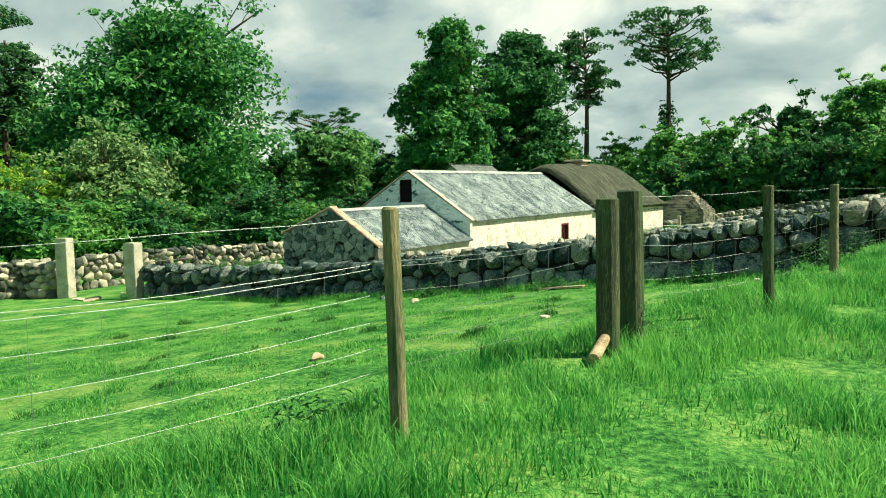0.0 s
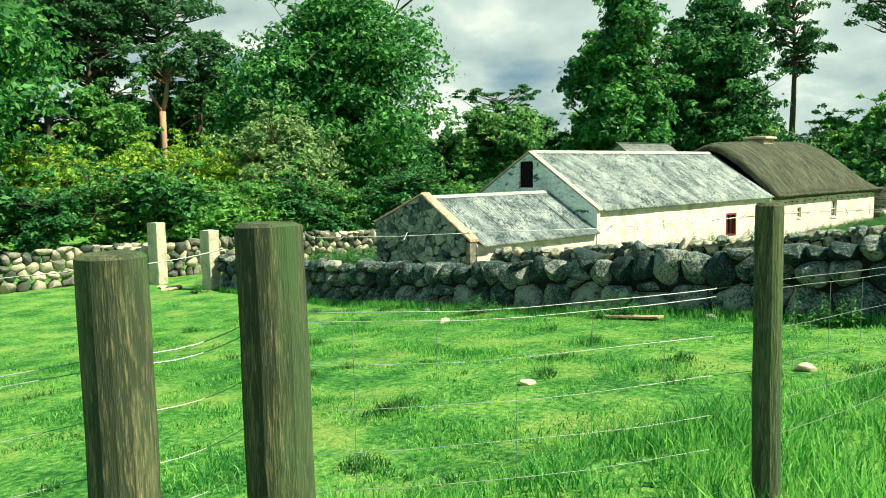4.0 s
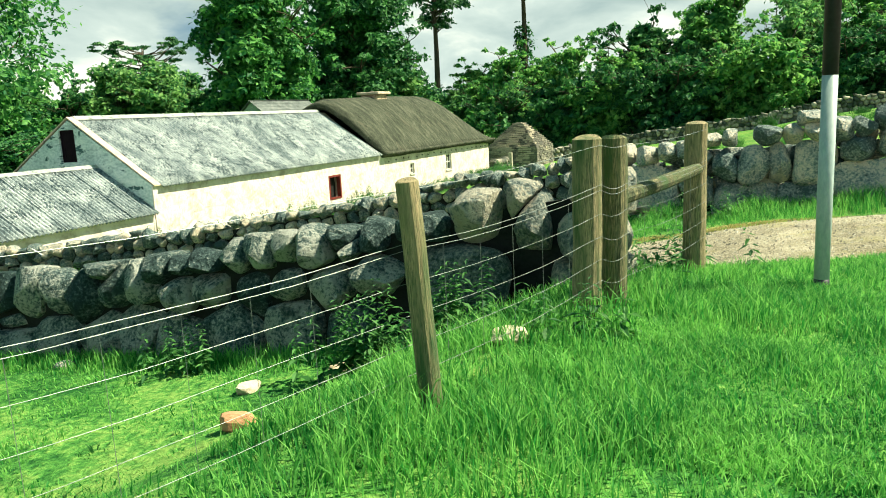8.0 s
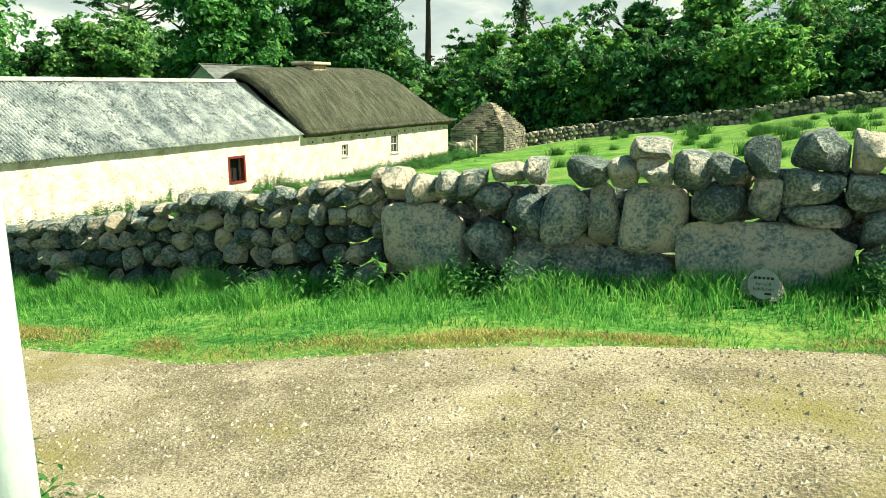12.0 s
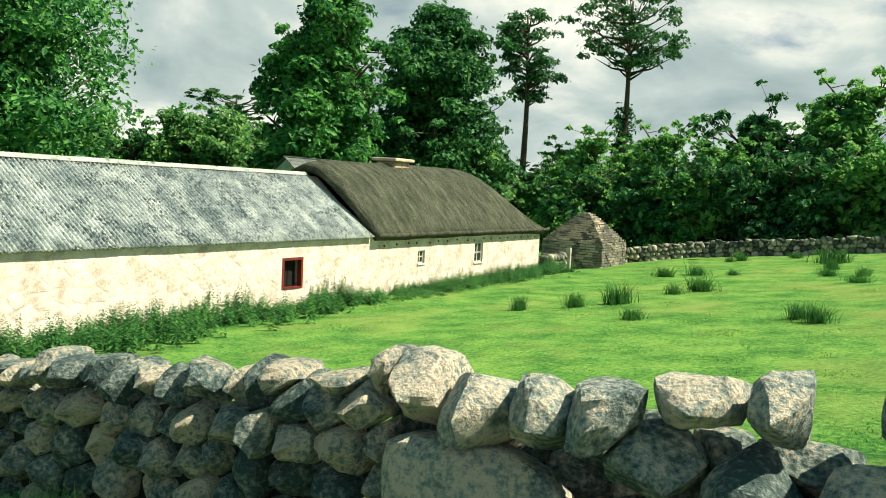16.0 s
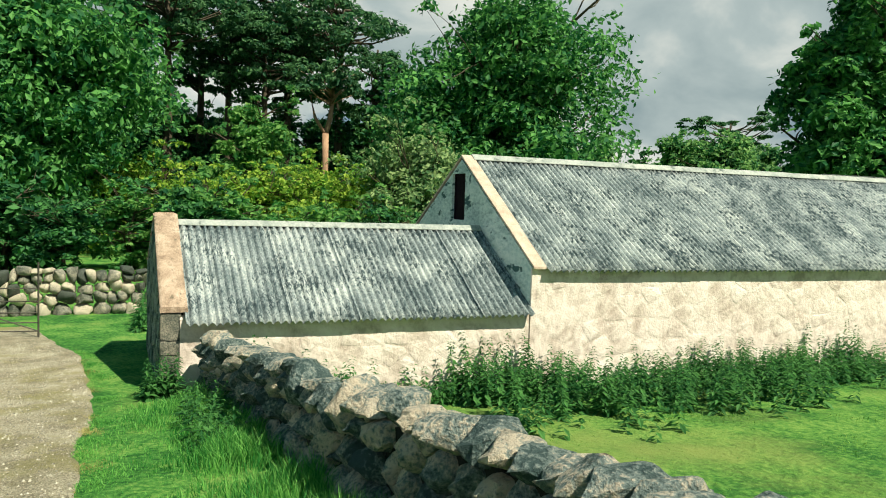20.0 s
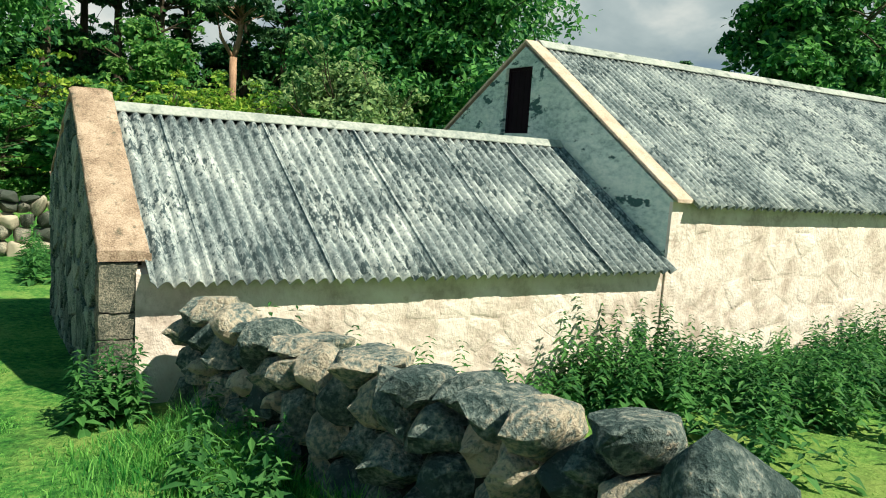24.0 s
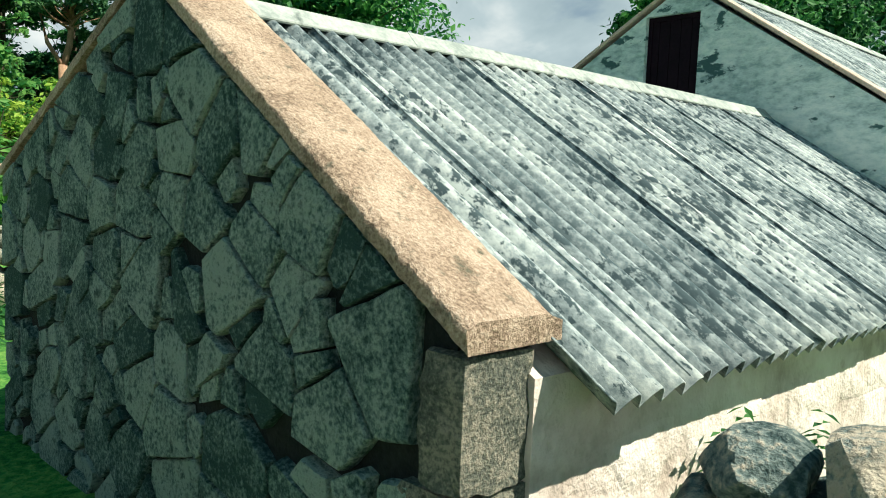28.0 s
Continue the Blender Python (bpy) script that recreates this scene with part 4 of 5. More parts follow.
# rough corner blocks of the gable
def rough_block(x0, x1, y0, y1, z0, z1, amp, seed, n=7):
    """A block whose faces are gritty and uneven and whose edges are worn."""
    bm = bmesh.new()
    bmesh.ops.create_cube(bm, size=1.0)
    bmesh.ops.subdivide_edges(bm, edges=bm.edges[:], cuts=n, use_grid_fill=True)
    for v in bm.verts:
        far = sum(max(0.0, abs(k) - 0.40) / 0.10 for k in v.co)
        v.co *= 1 - 0.012 * max(0, far - 1) ** 2
        p = Vector((x0 + (x1 - x0) * (v.co.x + 0.5), y0 + (y1 - y0) * (v.co.y + 0.5), z0 + (z1 - z0) * (v.co.z + 0.5)))
        d = noise.noise(p * 7 + Vector((seed, 0, 0))) * amp + noise.noise(p * 22 + Vector((0, seed, 0))) * amp * 0.6
        v.co = p + Vector((v.co.x, v.co.y, v.co.z * 0.5)).normalized() * d
        v.co.y += SKEW * v.co.x
    me = bpy.data.meshes.new("quoin")
    bm.to_mesh(me)
    bm.free()
    me.shade_smooth()
    me.set_sharp_from_angle(angle=radians(40))
    return me


z0 = 0.40
for i, h in enumerate((0.34, 0.30, 0.42, 0.24, 0.44)):
    me = rough_block(AE - (0.24, 0.29, 0.20, 0.28, 0.20)[i], AE - 0.02, -6.85, -6.55 + 0.03 * (i % 2), z0 + 0.006, z0 + h - 0.006, 0.022, i * 3.7)
    me.materials.append(M_QUOIN)
    part("quoin", me, M_QUOIN, gable_in, "rough gritty corner block")
    z0 += h
rnd = random.Random(15)
barn_front = [c for c in stone_cells(0.1, 13.9, lambda u: 0.3, lambda u: 2.66, 0.52, rnd, taper=0.85, squash=0.66, fixed=((9.42, 1.06, 10.54, 2.30),))][:-1]
face_stones(barn, barn_front, 0.0195, lambda u, z: (-0.014, u, z), math.pi / 2, M_WHITE, rnd, round_face=0.30, soft=0.25, shrink=0.985, rough=0.05, sides=16, facet=0.0, tilt=0.0)
face_stones(annex, stone_cells(-6.2, -0.5, lambda u: 0.5, lambda u: 1.76, 0.46, rnd, taper=0.85, squash=0.66), 0.0195, lambda u, z: (AE - 0.014, u, z), math.pi / 2, M_WHITE, rnd, round_face=0.30, soft=0.25, shrink=0.985, rough=0.05, sides=16, facet=0.0, tilt=0.0)

# ---- trees ----
def leaf_cloud(rnd, clumps, total, size, up=0.35):
    """About total leaves, as small folded diamonds, filling many clumps; clumps are (centre, radii)."""
    out_v, out_f = [], []
    rs = np.random.RandomState(rnd.randrange(1 << 30))
    weight = sum(r[0] * r[2] for _, r in clumps)
    for c, r in clumps:
        k = int(total * r[0] * r[2] / weight * rnd.uniform(0.7, 1.3)) + 2
        d = rs.normal(size=(k, 3))
        d /= np.linalg.norm(d, axis=1)[:, None]
        d[:, 2] = np.where(d[:, 2] < -0.45, -d[:, 2], d[:, 2])
        rad = rs.uniform(0.25, 1.0, size=(k, 1)) ** 0.5 * (1 + 0.45 * (rs.uniform(0, 1, (k, 1)) > 0.88))
        p = np.array(c) + d * rad * np.array(r)
        nrm = d * 0.65 + rs.normal(size=(k, 3)) * 0.5 + np.array((0, 0, up))
        nrm /= np.linalg.norm(nrm, axis=1)[:, None]
        a = np.cross(nrm, rs.normal(size=(k, 3)))
        a /= np.linalg.norm(a, axis=1)[:, None]
        b = np.cross(nrm, a)
        s = size * rs.uniform(0.55, 1.35, size=(k, 1))
        n0 = len(out_v)
        quad = np.stack([p - a * s, p - b * s * 0.55 + nrm * s * 0.15, p + a * s, p + b * s * 0.55 + nrm * s * 0.15], axis=1).reshape(-1, 3)
        out_v += quad.tolist()
        out_f += [(n0 + 4 * i, n0 + 4 * i + 1, n0 + 4 * i + 2, n0 + 4 * i + 3) for i in range(k)]
    s = Shape()
    s.v, s.f = out_v, out_f
    return s


def limb(s, rnd, p, d, length, r, depth, tips, bend=0.25, sides=6, droop=0.0):
    pts, rad = [Vector(p)], [r]
    d = Vector(d).normalized()
    n = 5
    for i in range(n):
        d = (d + Vector((rnd.gauss(0, bend), rnd.gauss(0, bend), rnd.gauss(0, bend * 0.6) - droop)) * 0.5).normalized()
        pts.append(pts[-1] + d * length / n)
        rad.append(r * (1 - 0.75 * (i + 1) / n) + 0.01)
    s.tube(pts, rad, sides)
    tips.append((pts[-1], depth))
    if depth > 0:
        for i in range(2, n + 1):
            for _ in range(1 if depth == 1 else 2):
                q = (d + Vector((rnd.gauss(0, 1), rnd.gauss(0, 1), rnd.gauss(0.2, 0.5)))).normalized()
                limb(s, rnd, pts[i], q, length * rnd.uniform(0.4, 0.65), rad[i] * 0.6, depth - 1, tips, bend, 5, droop)


def broad_tree(name, seed, height, width, leaf, bark, label, clumps=170, total=6500, leaf_size=0.42, low=0.12, top=1.0, category="tree", lobes=7, reach=(0.25, 0.62), full=(0.45, 0.72)):
    """Trunk, limbs and a crown of clumps gathered in uneven lobes."""
    rnd = random.Random(seed)
    root = empty(name, label, category)
    s, tips = Shape(), []
    r0 = height * 0.022
    trunk = [(0, 0, -0.5), (rnd.uniform(-.1, .1), rnd.uniform(-.1, .1), height * 0.2), (rnd.uniform(-.3, .3), rnd.uniform(-.3, .3), height * 0.5), (rnd.uniform(-.5, .5), rnd.uniform(-.5, .5), height * 0.85)]
    s.tube(trunk, [r0 * 1.4, r0, r0 * 0.7, r0 * 0.15], 9)
    part("trunk", s, bark, root, smooth=True)
    b = Shape()
    for i in range(9):
        z = height * rnd.uniform(0.2, 0.75)
        a = rnd.uniform(0, 2 * math.pi)
        limb(b, rnd, (0, 0, z), (math.cos(a), math.sin(a), rnd.uniform(0.3, 1.0)), width * rnd.uniform(0.3, 0.5), r0 * 0.45, 1, tips)
    tagged(part("branchwork", b, bark, root, smooth=True), kind="stuff")
    centres = []
    for i in range(lobes):
        t = (i + 0.5) / lobes
        z = height * (low + (0.86 - low) * t)
        env = math.sin(math.pi * min(1, max(0.0, (t * 0.80 + 0.16)))) ** 0.8
        a = rnd.uniform(0, 2 * math.pi)
        rr = width / 2 * env * rnd.uniform(*reach)
        centres.append((Vector((math.cos(a) * rr, math.sin(a) * rr, z)), width / 2 * env * rnd.uniform(*full) + 0.3))
    cl = []
    for i in range(clumps):
        c, R = rnd.choice(centres)
        d = Vector((rnd.gauss(0, 1), rnd.gauss(0, 1), rnd.gauss(0.15, 0.85))).normalized()
        q = c + d * R * rnd.uniform(0.25, 1.05)
        q.z = max(height * low * 0.7, min(height * top, q.z))
        r = width * rnd.uniform(0.035, 0.085)
        cl.append((q, (r * 1.25, r * 1.25, r * 0.85)))
    for p, dp in tips:
        r = width * rnd.uniform(0.03, 0.06)
        cl.append((p, (r * 1.2, r * 1.2, r * 0.75)))
    crown = part("crown", leaf_cloud(rnd, cl, total, leaf_size), leaf, root)
    # dense older leaves inside the crown
    inner = [(c + Vector((rnd.gauss(0, 0.3), rnd.gauss(0, 0.3), rnd.gauss(0, 0.25))) * R, (R * 0.42, R * 0.42, R * 0.38)) for c, R in centres for _ in range(4)]
    part("inner_foliage", leaf_cloud(rnd, inner, total * 0.32, leaf_size * 1.25), leaf, crown)
    return root


def pine_tree(name, seed, height, bare, label, spread=0.30, ivy=0.0, bark=M_PINEBARK, clumps=44, flat=0.6, total=5200):
    """Tall bare trunk with upswept limbs and flat pads of needles at the top."""
    rnd = random.Random(seed)
    root = empty(name, label, "pine tree")
    s = Shape()
    r0 = height * 0.016
    lean = (rnd.uniform(-.6, .6), rnd.uniform(-.6, .6))
    pts = [(lean[0] * t * t + 0.15 * math.sin(t * 6 + seed), lean[1] * t * t, height * 0.92 * t - 0.4 * (1 - t)) for t in np.linspace(0, 1, 9)]
    s.tube(pts, [r0 * (1.2 - 0.95 * t) for t in np.linspace(0, 1, 9)], 8)
    part("trunk", s, bark, root, smooth=True)
    b, cl = Shape(), []
    for i in range(clumps):
        t = bare + (1 - bare) * (i + rnd.random()) / clumps
        env = height * spread * (0.5 + 0.5 * math.sin(math.pi * (t - bare) / (1 - bare) * 0.85 + 0.2)) * 0.55
        a = rnd.uniform(0, 2 * math.pi)
        k = min(7, int(t * 8))
        p0 = Vector(pts[k])
        p0.z = height * 0.92 * t * 0.96
        rr = env * rnd.uniform(0.45, 1.1)
        q = p0 + Vector((math.cos(a) * rr, math.sin(a) * rr, rr * rnd.uniform(0.15, 0.5)))
        b.tube([p0 - Vector((0, 0, 0.3)), p0.lerp(q, 0.5) + Vector((0, 0, -0.12 * rr)), q], [r0 * 0.35, r0 * 0.22, 0.02], 5)
        for _ in range(3):
            r = height * rnd.uniform(0.014, 0.032)
            cl.append((q + Vector((rnd.gauss(0, .5), rnd.gauss(0, .5), rnd.gauss(0, .2))) * r * 1.6, (r * 1.3, r * 1.3, r * flat)))
    tagged(part("branchwork", b, bark, root, smooth=True), kind="stuff")
    part("crown", leaf_cloud(rnd, cl, total, 0.26), M_NEEDLE, root)
    if ivy:
        iv = []
        for i in range(46):
            t = ivy * (i + 0.5) / 46
            a = rnd.uniform(0, 6.28)
            p = Vector(pts[min(8, int(t * 8))])
            p.z = height * 0.92 * t
            r = height * rnd.uniform(0.014, 0.026)
            iv.append((p + Vector((math.cos(a), math.sin(a), 0)) * r0 * 1.6, (r, r, r * 1.5)))
        part("ivy", leaf_cloud(rnd, iv, 2600, 0.24), M_LEAF_DARK, root, "dark ivy clothing the trunk")
    return root


def put(ob, x, y, turn=0, scale=1.0, dz=0.0):
    ob.matrix_basis = Matrix.LocRotScale((x, y, ground_z(x, y) + dz), Euler((0, 0, radians(turn))), (scale, scale, scale))
    return ob


def again(ob, x, y, turn=0, scale=1.0, wide=1.0, dz=0.0):
    return copy_thing(ob, Matrix.LocRotScale((x, y, ground_z(x, y) + dz), Euler((0, 0, radians(turn))), (scale * wide, scale * wide, scale)) @ Matrix.Diagonal((1 / ob.scale.x, 1 / ob.scale.y, 1 / ob.scale.z, 1)))


beech = put(broad_tree("beech_tree", 1, 26.5, 29, M_LEAF, M_BARK, "large broad beech in full dark green leaf", clumps=620, total=46000, leaf_size=0.33, lobes=16, full=(0.5, 0.78)), -56.5, 27)
elm = put(broad_tree("tall_tree", 2, 24.5, 12.5, M_LEAF, M_BARK, "tall dense dark green tree behind the barn", clumps=560, total=44000, leaf_size=0.27, low=0.03, lobes=15, reach=(0.05, 0.38), full=(0.55, 0.85)), -27, 40)
dark = put(broad_tree("dark_tree", 3, 26, 15, M_LEAF_DARK, M_BARK, "dense dark tree behind the cottage", clumps=560, total=44000, leaf_size=0.29, low=0.03, lobes=15, reach=(0.08, 0.42), full=(0.55, 0.85)), -25.5, 55)
scots = put(pine_tree("scots_pine", 4, 27.5, 0.62, "tall slender pine with airy dark crown", 0.22, bark=M_BARK), -23, 70)
ivy_pine = put(pine_tree("ivy_clad_pine", 5, 30.5, 0.70, "tall pine with ivied trunk and flat crown", 0.36, ivy=0.55, clumps=52, bark=M_BARK), -14.5, 79)
cedar = put(pine_tree("cedar_tree", 6, 20, 0.72, "dark cedar with a flat layered top", 0.62, bark=M_BARK, clumps=44, flat=0.25, ivy=0.6), -74, 70)
willow = put(broad_tree("grey_willow", 7, 10.5, 15, M_LEAF_GREY, M_BARK, "rounded grey-green willow bush", clumps=340, total=20000, leaf_size=0.23, low=0.02, category="bush", lobes=11), -49, 14)
lime = put(broad_tree("lime_tree", 8, 16, 11, M_LEAF_BRIGHT, M_BARK, "fresh bright green lime tree", clumps=170, total=9000, leaf_size=0.27, low=0.12), -63, 1)
hazel = put(broad_tree("yellow_shrub", 9, 7.2, 9.5, M_LEAF_YELLOW, M_BARK, "yellow-green shrub in the hedge", clumps=170, total=7000, leaf_size=0.21, low=0.02, category="shrub"), -52, 6)
ash = put(broad_tree("ash_tree", 10, 15, 11, M_LEAF_MID, M_BARK, "leafy green woodland tree", clumps=240, total=10500, leaf_size=0.29, low=0.04), 20, 62)
fresh = put(broad_tree("young_sycamore", 11, 14, 9, M_LEAF_BRIGHT, M_BARK, "bright green woodland tree", clumps=240, total=10500, leaf_size=0.28, low=0.04), 12, 60)
holly = put(broad_tree("dark_holly", 12, 12, 9, M_LEAF_DARK, M_BARK, "dark evergreen woodland tree", clumps=240, total=10500, leaf_size=0.29, low=0.02), 4, 58)
thicket = put(broad_tree("thicket_bush", 14, 6, 6.5, M_LEAF_DARK, M_BARK, "low dark green bush below the wood", clumps=110, total=3200, leaf_size=0.22, low=0.02, category="bush"), 8, 47.5)
sapling = put(broad_tree("bright_bush", 15, 6, 6.5, M_LEAF_BRIGHT, M_BARK, "low bright green bush below the wood", clumps=110, total=3200, leaf_size=0.22, low=0.02, category="bush"), 14, 47.5)
def forked_pine(seed, height, fork, label):
    """A bare reddish trunk that forks below a small airy crown."""
    rnd = random.Random(seed)
    root = empty("red_barked_pine", label, "pine tree")
    part("trunk", Shape().tube([(0, 0, -0.5), (0.1, 0.05, fork * 0.4), (-0.05, 0.1, fork * 0.75), (0.15, 0.05, fork)], [0.46, 0.40, 0.36, 0.36], 9), M_PINEBARK, root, "bare reddish bark", smooth=True)
    s, cl = Shape(), []
    for dy, top, r in ((-2.1, 0.80, 0.20), (1.0, 1.0, 0.30)):
        s.tube([(0.15, 0.05, fork - 0.2), (0.2, dy * 0.55, fork + (height - fork) * 0.25), (0.1, dy * 0.8, fork + (height - fork) * 0.6), (0.3, dy * 0.7, fork + (height - fork) * top)], [r, r * 0.9, r * 0.65, 0.06], 8)
    for i in range(34):
        z = fork + (height - fork) * rnd.uniform(0.55, 1.05)
        a, rr = rnd.uniform(0, 6.28), rnd.uniform(0.6, 4.2)
        q = Vector((math.cos(a) * rr, math.sin(a) * rr + 0.5, z))
        s.tube([(0.2, 0.7, z - 1.2), (q.x * 0.6, q.y * 0.6, z - 0.5), tuple(q)], [0.09, 0.06, 0.02], 5)
        for _ in range(2):
            cl.append((q + Vector((rnd.gauss(0, .5), rnd.gauss(0, .5), rnd.gauss(0, .2))), (0.75, 0.75, 0.45)))
    tagged(part("branchwork", s, M_PINEBARK, root, smooth=True), kind="stuff")
    part("crown", leaf_cloud(rnd, cl, 3600, 0.26), M_NEEDLE, root)
    return root


bare_pine = put(forked_pine(13, 19, 12.3, "pine with a bare forked reddish trunk"), -67.5, 9.7)
rnd = random.Random(21)
# the wood above the upper wall
for i in range(36):
    x = -12 + i * 2.9 + rnd.uniform(-2, 2)
    y = 49 + rnd.uniform(0, 15) + max(0, (x - 40) * 0.1)
    again(rnd.choice((ash, fresh, fresh, ash)), x, y, rnd.uniform(0, 360), rnd.uniform(0.52, 0.84), rnd.uniform(0.9, 1.2))
for i in range(28):
    again(rnd.choice((thicket, sapling, thicket)), -8 + i * 2.9 + rnd.uniform(-1, 1), 46.5 + rnd.uniform(0, 3) + max(0, i - 18) * 0.12, rnd.uniform(0, 360), rnd.uniform(0.75, 1.15), 1.0)
# low growth behind the cottage and barn
for i in range(18):
    again(rnd.choice((ash, holly, fresh)), -38 + i * 2.3 + rnd.uniform(-1, 1), 66 + rnd.uniform(-4, 12), rnd.uniform(0, 360), rnd.uniform(0.5, 0.85), 1.2)
for i in range(20):
    again(rnd.choice((ash, holly, ash)), -66 + i * 2.3 + rnd.uniform(-1, 1), 34 + rnd.uniform(-3, 6) + i * 1.1, rnd.uniform(0, 360), rnd.uniform(0.7, 0.95), 1.1)
# yellow hedge and the wood to the west
for i in range(18):
    again(ash if i % 3 == 1 else hazel, -51.5 + rnd.uniform(-1.5, 1.5) - i * 0.2, 10 - i * 3.2, rnd.uniform(0, 360), rnd.uniform(0.8, 1.1) * (0.5 if i % 3 == 1 else 1), rnd.uniform(1.0, 1.2))
for px, py, k in ((-47, -19, 0.92), (-46, -24, 0.95), (-52, -36, 0.9), (-60, -48, 0.95), (-64, -20, 0.95)):
    again(beech, px, py, rnd.uniform(0, 360), k, 0.9)
for px, py, k in ((-72.7, -6.4, 1.08), (-77.4, 0.4, 1.12), (-78.5, 7.1, 1.12), (-77.6, 13.5, 1.08), (-84, -2.4, 1.18), (-86, 9, 1.15), (-80, -12, 1.1), (-74, 4, 1.0), (-72, 16, 0.9)):
    again(rnd.choice((scots, ivy_pine)) if k > 1 else scots, px, py, rnd.uniform(0, 360), k * 1.0, 1.15)
for i in range(18):
    again(rnd.choice((ash, holly, holly)), -88 + rnd.uniform(-5, 5), 34 - i * 5.4, rnd.uniform(0, 360), rnd.uniform(1.15, 1.5), 1.1)
for i in range(16):
    if 2 <= i <= 4:
        continue
    again(rnd.choice((holly, ash, fresh)), -66 + rnd.uniform(-4, 4), 24 - i * 4.8, rnd.uniform(0, 360), rnd.uniform(0.45, 0.72), 1.15)
# low, mostly dark bushes added in place of the deep shade at the hedge foot
for i in range(30):
    again(rnd.choice((thicket, thicket, sapling)), -30 - rnd.uniform(0, 4), 42 - i * 2.8 + rnd.uniform(-1, 1), rnd.uniform(0, 360), rnd.uniform(0.5, 0.8), 1.3)
for px, py in ((-82, -8), (-83, -3), (-81, 2), (-84, 7), (-80, -14), (-82, 12)):
    again(holly, px, py, rnd.uniform(0, 360), rnd.uniform(0.85, 1.1), 1.15)

# ---- fence ----
fence = empty("wire_fence", "round wooden post fence with barbed wire and netting", "fence")
POSTS = ((13.0, -29.6, 4.14, 0.05, 0.9), (13.5, -27.2, 4.18, 0.05, -1.0), (14.10, -24.73, 4.22, 0.052, -1.6), (14.48, -22.17, 4.22, 0.098, -0.6), (14.51, -21.68, 4.28, 0.112, -1.0), (15.40, -20.02, 4.30, 0.052, -1.2), (15.72, -16.89, 4.29, 0.055, -1.0), (16.50, -14.34, 4.29, 0.056, -3.4), (16.89, -12.47, 4.385, 0.10, 0.6), (17.02, -12.21, 4.375, 0.09, 0.5), (17.39, -10.68, 4.41, 0.095, 0.2))


def round_post(x, y, top, r, lean, seed):
    s, rn = Shape(), random.Random(seed)
    z0 = ground_z(x, y) - 0.25
    dx = math.tan(radians(lean)) * (top - z0)
    n = 9
    pts = [(x + dx * (i / n - 1) + noise.noise((seed, i * 0.5, 0)) * 0.006, y + noise.noise((seed, 5, i * 0.5)) * 0.006, z0 + (top - z0) * i / n) for i in range(n + 1)]
    rad = [r * (1.05 - 0.05 * i / n) * (1 + noise.noise((seed * 2, 0, i * 0.9)) * 0.04) for i in range(n + 1)]
    pts.append((pts[-1][0], y, top + 0.012))
    rad.append(r * 0.80)
    return s.tube(pts, rad, 14)


for i, (x, y, top, r, lean) in enumerate(POSTS):
    part("post", round_post(x, y, top, r, lean, i + 3), M_WOOD, fence, smooth=False)
WIRES = (0.045, 0.31, 0.345, 0.50, 0.665, 0.82, 0.965)


def wire_point(i, drop, t):
    (x0, y0, t0, r0, _), (x1, y1, t1, r1, _) = POSTS[i], POSTS[i + 1]
    sides = [-1 if k < 8 else 1 for k in (i, i + 1)]
    x, y = x0 + (x1 - x0) * t, y0 + (y1 - y0) * t
    sag = 0.035 * math.sin(math.pi * t) * (1 if drop > 0.1 else 0.5)
    wob = noise.noise((x * 1.7, y * 1.7, drop * 9)) * 0.012
    off = (sides[0] * r0 + (sides[1] * r1 - sides[0] * r0) * t) 
    z = max(t0 + (t1 - t0) * t - drop - sag + wob, ground_z(x, y) + 0.03)
    return (x + off * 0.97, y - off * 0.25, z)


for w, drop in enumerate(WIRES):
    pts = [wire_point(i, drop, t) for i in range(len(POSTS) - 1) for t in np.linspace(0, 1, 9)[:-1]] + [wire_point(len(POSTS) - 2, drop, 1)]
    part("wire", Shape().tube(pts, 0.0016 if drop < 0.4 else 0.0013, 5), M_WIRE, fence)
barbs = Shape()
for i in range(len(POSTS) - 1):
    length = math.hypot(POSTS[i + 1][0] - POSTS[i][0], POSTS[i + 1][1] - POSTS[i][1])
    for k in range(int(length / 0.11)):
        p = Vector(wire_point(i, WIRES[0], (k + 0.5) / (length / 0.11)))
        a = Vector((random.gauss(0, 1), random.gauss(0, 1), random.gauss(0, 1))).normalized() * 0.018
        barbs.tube([p - a, p + a], 0.0014, 4)
    for k in range(1, int(length / 0.3)):
        t = k / (length / 0.3)
        part("netting_stay", Shape().tube([wire_point(i, d, t) for d in WIRES[2:]], 0.0013, 4), M_WIRE, fence)
tagged(part("barbs", barbs, M_WIRE, fence), kind="stuff")
# half-round rail between the last posts and the strut at the double posts
rail = Shape().tube([(17.05, -12.16, 3.95), (17.24, -11.5, 3.99), (17.42, -10.72, 4.03)], [0.055, 0.058, 0.05], 10)
part("rail", rail, M_WOOD, fence, "split rail between two strainer posts")
strut = Shape().tube([(14.47, -22.03, 3.09), (14.50, -22.28, 3.03), (14.53, -22.60, 2.93)], [0.032, 0.046, 0.05], 10)
part("strut", strut, M_LOG, fence, "short pale log strut")

